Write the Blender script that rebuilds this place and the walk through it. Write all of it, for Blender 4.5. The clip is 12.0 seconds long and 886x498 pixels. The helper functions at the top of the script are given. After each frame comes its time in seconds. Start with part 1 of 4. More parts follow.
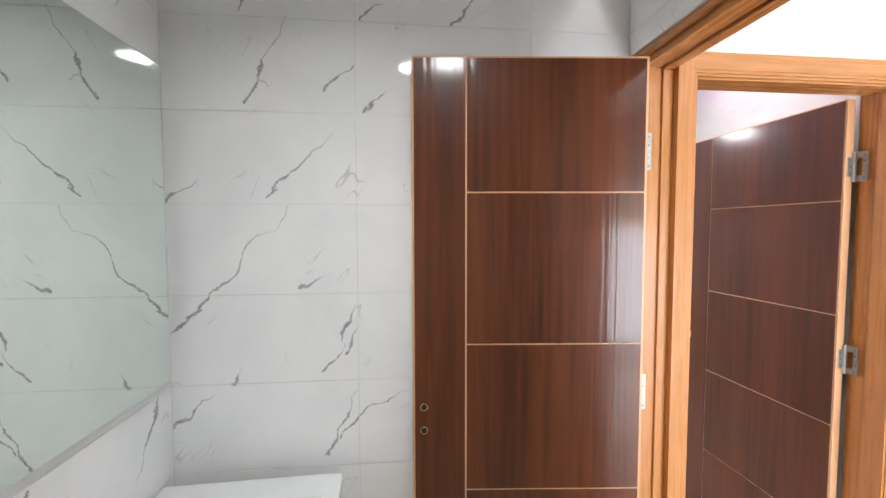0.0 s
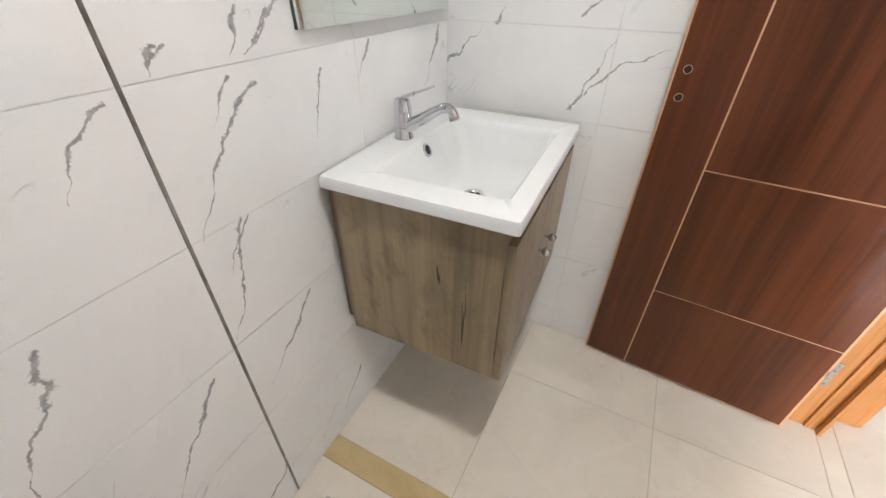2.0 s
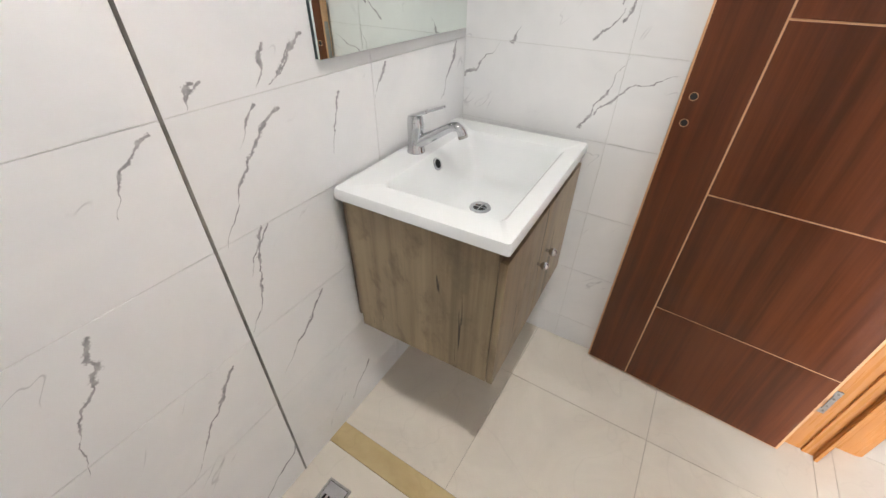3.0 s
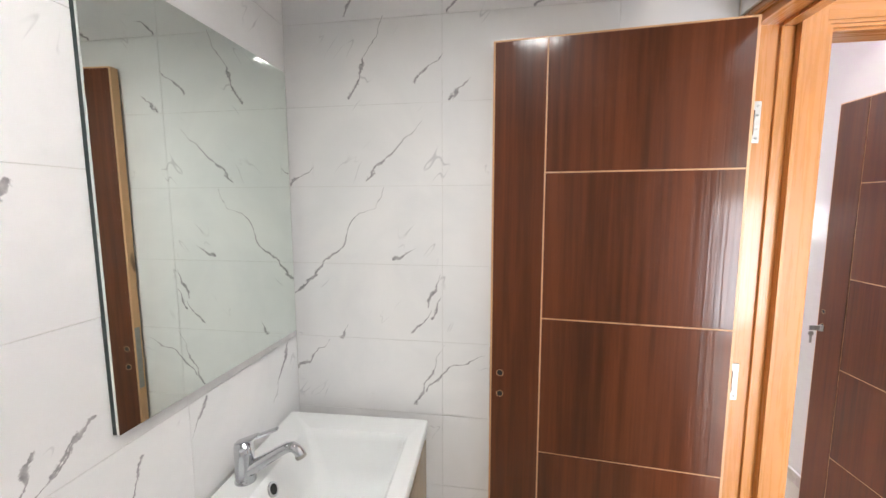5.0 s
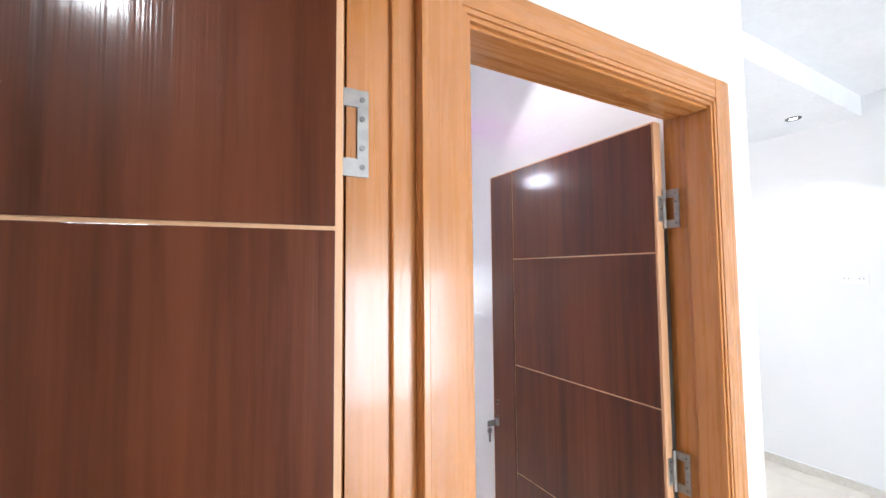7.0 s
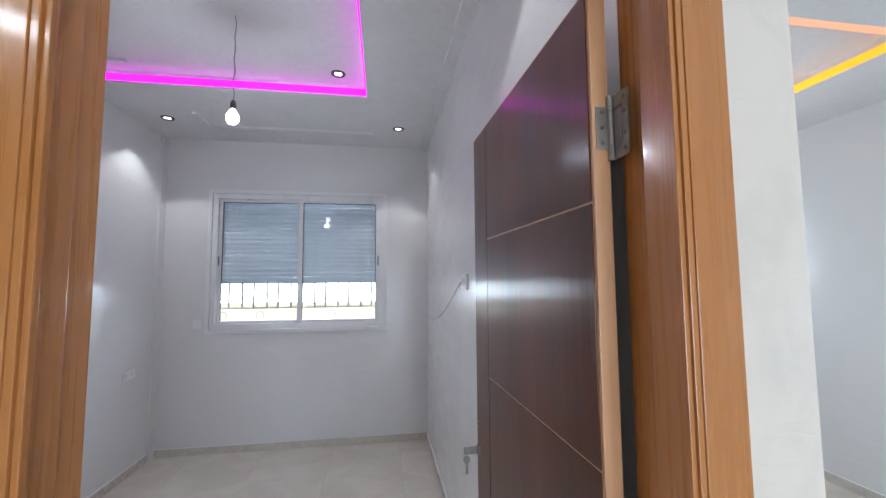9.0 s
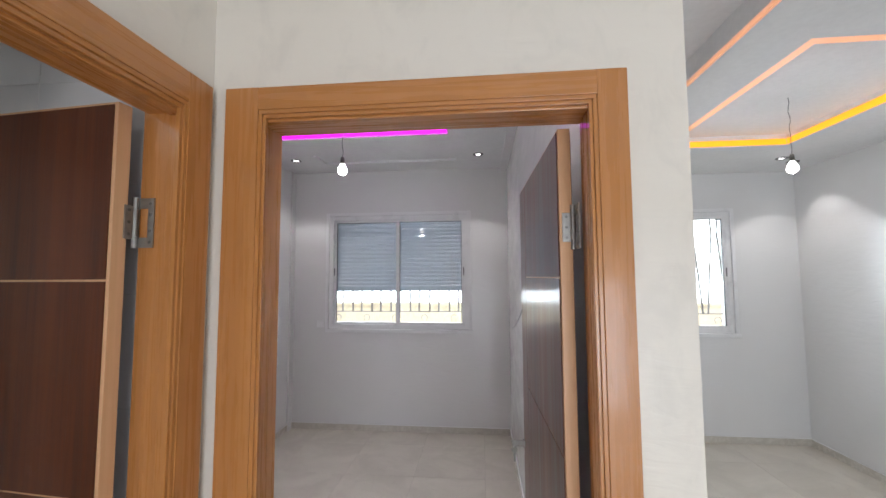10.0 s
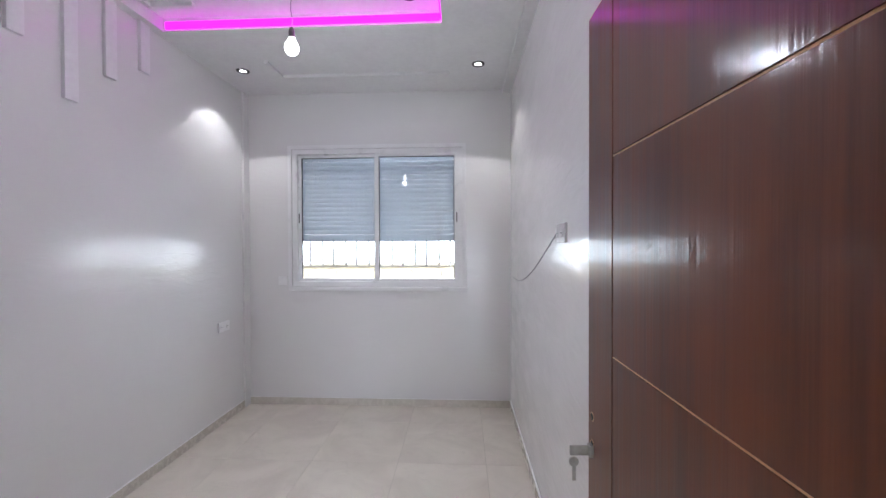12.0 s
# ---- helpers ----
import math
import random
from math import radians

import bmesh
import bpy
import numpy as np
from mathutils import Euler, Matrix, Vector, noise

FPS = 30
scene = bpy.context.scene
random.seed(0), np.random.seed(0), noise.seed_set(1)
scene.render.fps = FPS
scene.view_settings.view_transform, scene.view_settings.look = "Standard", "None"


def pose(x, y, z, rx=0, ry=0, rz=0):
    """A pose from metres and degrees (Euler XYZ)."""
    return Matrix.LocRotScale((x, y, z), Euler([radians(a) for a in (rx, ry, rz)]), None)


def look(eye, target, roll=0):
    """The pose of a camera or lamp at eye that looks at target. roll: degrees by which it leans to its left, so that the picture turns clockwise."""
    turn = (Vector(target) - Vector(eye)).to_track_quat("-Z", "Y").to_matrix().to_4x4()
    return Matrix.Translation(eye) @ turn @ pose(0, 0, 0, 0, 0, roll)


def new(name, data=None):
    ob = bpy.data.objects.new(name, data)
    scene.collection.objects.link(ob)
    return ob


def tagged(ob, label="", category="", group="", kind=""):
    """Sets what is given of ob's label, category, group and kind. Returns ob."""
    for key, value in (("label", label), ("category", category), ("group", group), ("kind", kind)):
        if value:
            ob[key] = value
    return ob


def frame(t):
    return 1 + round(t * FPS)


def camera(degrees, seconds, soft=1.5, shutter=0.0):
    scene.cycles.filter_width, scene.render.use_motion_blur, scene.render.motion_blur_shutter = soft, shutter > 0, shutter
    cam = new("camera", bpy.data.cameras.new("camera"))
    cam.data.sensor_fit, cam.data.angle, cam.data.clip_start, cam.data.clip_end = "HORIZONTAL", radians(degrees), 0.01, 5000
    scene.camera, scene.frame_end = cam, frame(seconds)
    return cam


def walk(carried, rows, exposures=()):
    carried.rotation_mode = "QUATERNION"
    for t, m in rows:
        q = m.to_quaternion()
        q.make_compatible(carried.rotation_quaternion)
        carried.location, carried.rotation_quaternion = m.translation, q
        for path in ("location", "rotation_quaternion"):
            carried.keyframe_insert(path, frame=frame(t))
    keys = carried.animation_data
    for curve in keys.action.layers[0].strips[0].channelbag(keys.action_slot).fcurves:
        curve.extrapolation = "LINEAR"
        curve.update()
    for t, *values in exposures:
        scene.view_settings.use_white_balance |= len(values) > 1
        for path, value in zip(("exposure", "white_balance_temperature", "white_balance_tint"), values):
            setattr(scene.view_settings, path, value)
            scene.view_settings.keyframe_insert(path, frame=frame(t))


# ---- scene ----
cam = camera(97.0, 12.0)
PATH = [
    (0, (0.155, 0.152, 1.572), (0.353, 2.14, 1.473), -0.1),
    (0.5, (0.073, 0.155, 1.365), (0.128, 2.135, 1.085), 0.2),
    (1, (0.095, 0.111, 1.28), (-0.124, 1.981, 0.606), 0.8),
    (1.5, (0.108, 0.053, 1.263), (-0.425, 1.721, 0.295), 0.9),
    (2, (0.152, 0.02, 1.264), (-0.593, 1.469, 0.103), 0.4),
    (2.5, (0.188, 0.019, 1.291), (-0.652, 1.333, 0.038), 0.3),
    (4.5, (0.255, 0.038, 1.527), (-0.365, 1.878, 1.047), 0.5),
    (5, (0.215, 0.066, 1.584), (-0.091, 2.029, 1.36), -0.1),
    (5.5, (0.219, 0.224, 1.619), (0.2, 2.224, 1.591), -0.2),
    (6, (0.307, 0.407, 1.617), (0.652, 2.375, 1.69), -0.4),
    (6.5, (0.545, 0.637, 1.619), (1.252, 2.506, 1.72), -0.5),
    (7, (0.732, 0.789, 1.631), (1.688, 2.542, 1.742), -0.5),
    (9, (1.437, 0.87, 1.551), (1.742, 2.841, 1.703), -0.4),
    (9.5, (1.487, 0.629, 1.646), (1.462, 2.623, 1.795), -0.3),
    (10, (1.587, 0.472, 1.681), (1.394, 2.458, 1.82), -0.3),
    (10.5, (1.594, 0.474, 1.616), (1.358, 2.458, 1.713), -0.3),
    (11, (1.523, 0.672, 1.503), (1.319, 2.662, 1.536), -0.1),
    (11.5, (1.469, 0.897, 1.469), (1.338, 2.892, 1.443), -0.2),
    (12, (1.444, 1.22, 1.489), (1.345, 3.217, 1.464), -0.2),
]
walk(cam, [(t, look(eye, target, roll)) for t, eye, target, roll in PATH], exposures=[(0,1.15,6450,13),(1.5,1.3,6750,14),(2.5,1.35,6800,15),(4.5,1.3,6800,15),(5.5,1.3,6600,15),(6.5,1.1,5800,13),(7.2,0.98,6100,13),(8.0,0.45,6000,11),(8.8,0.0,5800,10),(9.5,-0.08,6150,12),(10.2,-0.2,6350,13),(11,-0.12,5850,12),(12,0.24,6050,13)])

# world and large lights
world = bpy.data.worlds.new("sky")
world.use_nodes = True
scene.world = world
wn = world.node_tree.nodes
sky = wn.new("ShaderNodeTexSky")
sky.sky_type, sky.sun_disc = "NISHITA", False
sky.sun_elevation, sky.sun_rotation = radians(42), radians(150)
wn["Background"].inputs["Strength"].default_value = 0.15
world.node_tree.links.new(sky.outputs[0], wn["Background"].inputs[0])
sun = new("sun", bpy.data.lights.new("sun", "SUN"))
sun.data.energy, sun.data.angle, sun.data.color = 4.5, radians(0.5), (1.0, 0.95, 0.87)
sun.matrix_world = look((0, 0, 20), (-5.6, 9.6, 10))


def lamp(name, kind, place, watts, color=(1, 1, 1), size=0.05, aim=None, cone=100, blend=0.6):
    ob = new(name, bpy.data.lights.new(name, kind))
    ob.data.energy, ob.data.color = watts, color
    ob.matrix_world = look(place, aim or (place[0], place[1] + 1e-4, place[2] - 1))
    if kind == "SPOT":
        ob.data.spot_size, ob.data.spot_blend, ob.data.shadow_soft_size = radians(cone), blend, size
    if kind == "POINT":
        ob.data.shadow_soft_size = size
    return ob


# daylight entering by the wide opening at the south end of the living room
south = lamp("south_daylight", "AREA", (2.45, -2.55, 0.90), 66, (0.82, 0.91, 1.0), aim=(2.45, 0, 0.90))
south.data.shape, south.data.size, south.data.size_y = "RECTANGLE", 1.5, 1.45


# materials
class Nodes:
    def __init__(self, name):
        self.mat = bpy.data.materials.new(name)
        self.mat.use_nodes = True
        self.tree = self.mat.node_tree
        self.bsdf = self.tree.nodes["Principled BSDF"]

    def add(self, kind, **values):
        node = self.tree.nodes.new("ShaderNode" + kind)
        for key, value in values.items():
            if isinstance(value, str) and key in ("operation", "blend_type", "data_type", "wave_type", "bands_direction", "noise_dimensions", "feature", "interpolation_type"):
                if key == "operation":
                    node.operation = value
                elif key == "blend_type":
                    node.blend_type = value
                elif key == "data_type":
                    node.data_type = value
                elif key == "feature":
                    node.feature = value
                elif key == "interpolation_type":
                    node.interpolation_type = value
        return node

    def link(self, a, b):
        self.tree.links.new(a, b)

    def feed(self, socket, value):
        if isinstance(value, bpy.types.NodeSocket):
            self.link(value, socket)
        else:
            socket.default_value = value

    def math(self, op, a, b=0.0, clamp=False):
        n = self.add("Math", operation=op)
        n.use_clamp = clamp
        self.feed(n.inputs[0], a), self.feed(n.inputs[1], b)
        return n.outputs[0]

    def vec(self, op, a, b=(0, 0, 0), scale=None):
        n = self.add("VectorMath", operation=op)
        self.feed(n.inputs[0], a), self.feed(n.inputs[1], b)
        if scale is not None:
            self.feed(n.inputs["Scale"], scale)
        return n.outputs["Value"] if op in ("DOT_PRODUCT", "LENGTH", "DISTANCE") else n.outputs[0]

    def place(self):
        return self.add("NewGeometry").outputs["Position"]

    def local(self):
        return self.add("TexCoord").outputs["Object"]

    def random(self):
        return self.add("ObjectInfo").outputs["Random"]

    def mapped(self, source, scale=(1, 1, 1), turn=(0, 0, 0), shift=(0, 0, 0)):
        n = self.add("Mapping")
        self.link(source, n.inputs[0])
        n.inputs["Scale"].default_value, n.inputs["Location"].default_value = scale, shift
        n.inputs["Rotation"].default_value = [radians(a) for a in turn]
        return n.outputs[0]

    def noise(self, source, scale, detail=4, rough=0.55, warp=0.0):
        n = self.add("TexNoise")
        self.link(source, n.inputs["Vector"])
        n.inputs["Scale"].default_value, n.inputs["Detail"].default_value = scale, detail
        n.inputs["Roughness"].default_value, n.inputs["Distortion"].default_value = rough, warp
        return n.outputs["Fac"]

    def step(self, value, low, high, out=(0, 1)):
        n = self.add("MapRange", interpolation_type="SMOOTHSTEP")
        self.feed(n.inputs[0], value)
        for k, v in zip((1, 2, 3, 4), (low, high, *out)):
            n.inputs[k].default_value = v
        return n.outputs[0]

    def mix(self, factor, a, b):
        n = self.add("Mix", data_type="RGBA")
        self.feed(n.inputs[0], factor)
        self.feed(n.inputs[6], a if isinstance(a, bpy.types.NodeSocket) else (*a, 1))
        self.feed(n.inputs[7], b if isinstance(b, bpy.types.NodeSocket) else (*b, 1))
        return n.outputs[2]

    def bump(self, height, strength, distance=0.01):
        n = self.add("Bump")
        n.inputs["Strength"].default_value, n.inputs["Distance"].default_value = strength, distance
        self.link(height, n.inputs["Height"])
        self.link(n.outputs[0], self.bsdf.inputs["Normal"])
        self.link(n.outputs[0], self.bsdf.inputs["Coat Normal"])

    def done(self, color, rough=0.5, metal=0.0, coat=0.0, spec=0.5, sheen=0.09):
        b = self.bsdf
        self.feed(b.inputs["Base Color"], color if isinstance(color, bpy.types.NodeSocket) else (*color, 1))
        self.feed(b.inputs["Roughness"], rough)
        b.inputs["Metallic"].default_value = metal
        b.inputs["Coat Weight"].default_value, b.inputs["Coat Roughness"].default_value = coat, sheen
        b.inputs["Specular IOR Level"].default_value = spec
        return self.mat


def plain(name, color, rough=0.5, metal=0.0, grain=40, amount=0.12, bumpy=0.03, coat=0.0):
    n = Nodes(name)
    p = n.local()
    f = n.noise(p, grain, 5)
    g = n.noise(p, grain / 9, 3)
    v = n.math("ADD", n.math("MULTIPLY", f, 0.5), n.math("MULTIPLY", g, 0.5))
    dark = tuple(c * (1 - amount) for c in color)
    lite = tuple(min(1, c * (1 + amount)) for c in color)
    if bumpy:
        n.bump(f, bumpy, 0.003)
    return n.done(n.mix(n.step(v, 0.3, 0.7), dark, lite), n.step(g, 0.2, 0.8, (rough * 0.85, rough * 1.15)), metal, coat)


def glow(name, color, strength):
    n = Nodes(name)
    n.bsdf.inputs["Emission Color"].default_value = (*color, 1)
    n.bsdf.inputs["Emission Strength"].default_value = strength
    return n.done(color, 0.5)


def runs(veins):
    """Join streaks that meet end to end, and give each its stretch, from 0 to 1, of the whole vein that it belongs to."""
    after = {k: j for k, v in enumerate(veins) for j, w in enumerate(veins) if j != k and v[1] == w[0]}
    heads = [k for k in range(len(veins)) if k not in after.values()]
    out = []
    for k in heads:
        chain = [k]
        while chain[-1] in after and after[chain[-1]] not in chain:
            chain.append(after[chain[-1]])
        lengths = [math.dist(veins[j][0], veins[j][1]) for j in chain]
        gone = 0.0
        for j, size in zip(chain, lengths):
            out.append((*veins[j], gone / sum(lengths), (gone + size) / sum(lengths)))
            gone += size
    return out


def marble_tile(name, plane, veins):
    """White glazed tile with a printed grey vein pattern. plane: the two axes of the wall; veins: main streaks from point to point."""
    n = Nodes(name)
    p = n.place()
    parts = n.add("SeparateXYZ")
    n.link(p, parts.inputs[0])
    flat = n.add("CombineXYZ")
    n.link(parts.outputs[plane], flat.inputs[0])
    n.link(parts.outputs[2], flat.inputs[1])
    uv = flat.outputs[0]
    wob = n.add("TexNoise")
    n.link(uv, wob.inputs["Vector"])
    wob.inputs["Scale"].default_value, wob.inputs["Detail"].default_value = 16, 4
    shake = n.vec("SCALE", n.vec("SUBTRACT", wob.outputs["Color"], (0.5, 0.5, 0.5)), scale=0.05)
    wp = n.vec("MULTIPLY", n.vec("ADD", uv, shake), (1, 1, 0))
    swell = n.step(n.noise(uv, 34, 3), 0.30, 0.68, (0.25, 0.95))
    feather = n.step(n.noise(uv, 150, 3), 0.35, 0.65, (0.55, 1.25))
    total = None
    for (ax, az), (bx, bz), wide, s0, s1 in runs(veins):
        ba = (bx - ax, bz - az, 0)
        l2 = ba[0] ** 2 + ba[1] ** 2
        pa = n.vec("SUBTRACT", wp, (ax, az, 0))
        h = n.math("MULTIPLY", n.vec("DOT_PRODUCT", pa, ba), 1 / l2, True)
        off = n.vec("LENGTH", n.vec("SUBTRACT", pa, n.vec("SCALE", ba, scale=h)))
        along = n.math("MULTIPLY_ADD", h, s1 - s0)
        along.node.inputs[2].default_value = s0
        ramp = n.step(along, 0.0, 0.85, (0.22, 1.55))
        w = n.math("MULTIPLY", n.math("MULTIPLY", n.math("MULTIPLY", swell, feather), ramp), wide)
        hit = n.step(n.math("DIVIDE", off, w), 0.35, 1.1, (1, 0))
        total = hit if total is None else n.math("MAXIMUM", total, hit)
    q = n.mapped(n.mapped(uv, (1, 1, 1), (0, 0, -52)), (0.28, 1.0, 1.0))
    v = n.noise(q, 7.5, 3, 0.5, 0.2)
    d = n.math("ABSOLUTE", n.math("SUBTRACT", v, 0.5))
    mask = n.step(n.noise(n.mapped(uv, shift=(4.3, 2.1, 0)), 8, 2), 0.56, 0.70)
    fine = n.math("MULTIPLY", n.step(d, 0.0, 0.006, (1, 0)), mask)
    cloud = n.noise(uv, 2.4, 4, 0.6, 0.6)
    base = n.mix(n.step(cloud, 0.35, 0.75), (0.83, 0.83, 0.83), (0.75, 0.76, 0.77))
    tone = n.step(n.noise(uv, 60, 3), 0.3, 0.7)
    col = n.mix(n.math("MULTIPLY", fine, 0.55), base, (0.42, 0.42, 0.44))
    if total is not None:
        ink = n.mix(tone, (0.22, 0.215, 0.23), (0.42, 0.41, 0.42))
        col = n.mix(n.math("MULTIPLY", total, 0.9), col, ink)
    n.bump(n.noise(uv, 5, 2), 0.02, 0.01)
    return n.done(col, n.step(n.noise(uv, 9, 3), 0.3, 0.7, (0.035, 0.075)), 0, 0, 0.5)


def wood(name, dark, lite, rough, along=2, stretch=26, coat=0.3, knots=False, rings=0.35, relief=0.06, spec=0.5, cracks=False, sheen=0.09, ripple=0.0):
    """Straight grain along one local axis, varied from piece to piece."""
    n = Nodes(name)
    p = n.local()
    shift = n.vec("SCALE", (7.3, 3.1, 5.7), scale=n.random())
    p = n.vec("ADD", p, shift)
    s = [stretch, stretch, stretch]
    s[along] = stretch * 0.035
    q = n.mapped(p, s)
    fine = n.noise(q, 3.0, 6, 0.65, 0.2)
    s2 = [v / 6 for v in s]
    broad = n.noise(n.mapped(p, s2), 2.2, 4, 0.6, rings)
    v = n.math("ADD", n.math("MULTIPLY", fine, 0.5), n.math("MULTIPLY", broad, 0.6))
    col = n.mix(n.step(v, 0.36, 0.72), dark, lite)
    if knots:
        k = n.noise(n.mapped(p, (3, 3, 1.6)), 3.1, 2)
        col = n.mix(n.step(k, 0.70, 0.76), col, tuple(c * 0.35 for c in dark))
    if cracks:
        c = n.noise(n.mapped(p, (11, 11, 0.55)), 4.0, 3, 0.5, 0.25)
        stain = n.noise(n.mapped(p, (4, 4, 2.6)), 3.2, 5, 0.65, 0.3)
        col = n.mix(n.step(stain, 0.48, 0.72, (0, 0.6)), col, tuple(v * 0.75 for v in dark))
        col = n.mix(n.step(c, 0.685, 0.70), col, tuple(v * 0.25 for v in dark))
    if ripple:
        r = n.noise(n.mapped(p, [v * (0.5 if k == along else 1) for k, v in enumerate(s)]), 5.0, 3, 0.55, 0.3)
        n.bump(n.math("ADD", n.math("MULTIPLY", fine, 0.3), r), ripple, 0.0016)
    else:
        n.bump(fine, relief, 0.002)
    return n.done(col, n.step(fine, 0.2, 0.8, (rough * 0.8, rough * 1.2)), 0, coat, spec, sheen)


def plaster(name, color, rough, strokes):
    """Polished, trowelled wall paint: broad cloudy strokes, slightly uneven gloss."""
    n = Nodes(name)
    p = n.place()
    cloud = n.noise(p, 1.6, 2, 0.5)
    haze = n.noise(n.mapped(p, (1.0, 1.0, 2.5)), 4.0, 2, 0.5)
    col = n.mix(n.step(cloud, 0.15, 0.85), tuple(c * 0.97 for c in color), tuple(c * 1.01 for c in color))
    if strokes:
        stroke = n.noise(n.mapped(p, (3.6, 3.6, 2.2)), 3.0, 5, 0.6, 0.7)
        col = n.mix(n.step(stroke, 0.45, 0.75, (0, strokes)), col, tuple(c * 0.80 for c in color))
    trowel = n.noise(n.mapped(p, (1.2, 1.2, 5.0)), 5.0, 3, 0.5, 1.0)
    broad = n.noise(n.mapped(p, (1.0, 1.0, 2.6)), 2.4, 2, 0.5, 0.4)
    n.bump(n.math("ADD", trowel, n.math("MULTIPLY", broad, 1.5)), 0.28, 0.006)
    return n.done(col, n.step(haze, 0.1, 0.9, (rough * 0.75, rough * 1.3)), 0, 0, 0.8)


def floor_stone(name, lite, dark, rough):
    n = Nodes(name)
    p = n.vec("ADD", n.place(), n.vec("SCALE", (5.1, 8.3, 0), scale=n.random()))
    cloud = n.noise(p, 2.6, 6, 0.6, 0.8)
    thin = n.math("ABSOLUTE", n.math("SUBTRACT", n.noise(p, 3.2, 3, 0.5, 0.7), 0.5))
    col = n.mix(n.step(cloud, 0.3, 0.72), lite, dark)
    col = n.mix(n.step(thin, 0.0, 0.010, (0.12, 0)), col, tuple(c * 0.7 for c in dark))
    return n.done(col, n.step(n.noise(p, 30, 4), 0.3, 0.7, (rough * 0.8, rough * 1.3)))


M_BACK = marble_tile("glazed_marble_tile_back", 0, [
    ((0.39, 2.28), (0.30, 2.16), 0.0052), ((-0.16, 2.16), (-0.23, 2.02), 0.0052), ((-0.23, 2.02), (-0.28, 1.92), 0.0052), ((0.02, 2.04), (-0.06, 1.96),
    0.0075), ((-0.19, 2.28), (-0.26, 2.24), 0.0052), ((-0.26, 2.24), (-0.29, 2.17), 0.0052), ((0.10, 2.21), (0.04, 2.16), 0.0052), ((0.11, 1.96), (0.04,
    1.91), 0.0052), ((-0.04, 1.84), (-0.10, 1.79), 0.0052), ((-0.10, 1.79), (-0.23, 1.66), 0.0052), ((-0.17, 1.64), (-0.20, 1.58), 0.0052), ((-0.20,
    1.58), (-0.27, 1.54), 0.0052), ((-0.27, 1.54), (-0.31, 1.45), 0.0052), ((-0.31, 1.45), (-0.41, 1.36), 0.0052), ((-0.41, 1.36), (-0.50, 1.27), 0.0052),
    ((0.02, 1.36), (-0.03, 1.26), 0.0052), ((0.02, 1.29), (-0.02, 1.22), 0.0052), ((-0.02, 1.25), (-0.07, 1.17), 0.0052), ((-0.30, 1.18), (-0.33, 1.14),
    0.0075), ((-0.37, 1.13), (-0.42, 1.07), 0.0052), ((-0.42, 1.07), (-0.50, 1.01), 0.0052), ((0.03, 1.13), (-0.03, 1.00), 0.0052), ((-0.03, 1.00),
    (-0.07, 0.92), 0.0052), ((0.16, 1.10), (0.06, 1.06), 0.0052), ((0.06, 1.06), (-0.03, 0.97), 0.0052), ((-0.41, 1.71), (-0.49, 1.66), 0.0052), ((-0.07,
    1.44), (-0.14, 1.40), 0.0052)])
M_LEFT = marble_tile("glazed_marble_tile_left", 1, [
    ((0.47, 1.55), (0.52, 1.62), 0.007), ((0.42, 1.48), (0.47, 1.55), 0.007), ((0.33, 1.39), (0.42, 1.48), 0.007), ((0.42, 1.57), (0.48, 1.65), 0.007),
    ((0.48, 1.15), (0.51, 1.21), 0.006), ((0.51, 1.15), (0.57, 1.20), 0.006), ((0.41, 1.05), (0.47, 1.12), 0.005), ((0.42, 1.02), (0.51, 1.10), 0.005),
    ((0.33, 0.88), (0.42, 1.02), 0.006), ((0.35, 0.79), (0.42, 0.88), 0.005), ((0.35, 0.69), (0.40, 0.88), 0.005), ((0.31, 0.64), (0.35, 0.69), 0.005),
    ((0.35, 0.45), (0.52, 0.62), 0.006), ((0.15, 0.49), (0.24, 0.60), 0.006), ((0.06, 0.37), (0.15, 0.49), 0.005), ((0.06, 0.80), (0.07, 0.86), 0.006),
    ((-0.00, 0.73), (0.06, 0.80), 0.005), ((-0.04, 0.61), (-0.00, 0.73), 0.005), ((0.64, 0.97), (0.69, 1.10), 0.005), ((0.81, 1.05), (0.86, 1.13), 0.005),
    ((1.13, 0.96), (1.23, 1.12), 0.005), ((0.23, 1.09), (0.28, 1.12), 0.005), ((0.19, 1.01), (0.23, 1.09), 0.005), ((0.13, 0.03), (0.30, 0.15), 0.005),
    ((0.35, 1.14), (0.38, 1.18), 0.005), ((0.54, 0.07), (0.65, 0.18), 0.005), ((0.51, 1.15), (0.61, 1.22), 0.006), ((0.35, 1.14), (0.37, 1.18), 0.006)])
M_TILE = marble_tile("glazed_marble_tile", 1, [])
M_GROUT = plain("grout", (0.70, 0.70, 0.69), 0.8, 0, 80, 0.1, 0.1)
M_JOINT = plain("floor_joint", (0.46, 0.42, 0.36), 0.8, 0, 80, 0.1, 0.1)
M_FLOOR = floor_stone("polished_floor_tile", (0.74, 0.69, 0.60), (0.65, 0.60, 0.52), 0.16)
M_STRIP = floor_stone("yellow_marble", (0.58, 0.46, 0.25), (0.46, 0.35, 0.17), 0.2)
M_SKIRT = floor_stone("skirting_tile", (0.66, 0.62, 0.55), (0.58, 0.54, 0.47), 0.25)
M_WALL = plaster("polished_plaster", (0.80, 0.795, 0.785), 0.20, 0.0)
M_CREAM = plaster("cream_plaster", (0.81, 0.75, 0.66), 0.34, 0.4)
M_CEIL = plain("gypsum_paint", (0.80, 0.80, 0.80), 0.7, 0, 30, 0.04, 0.02)
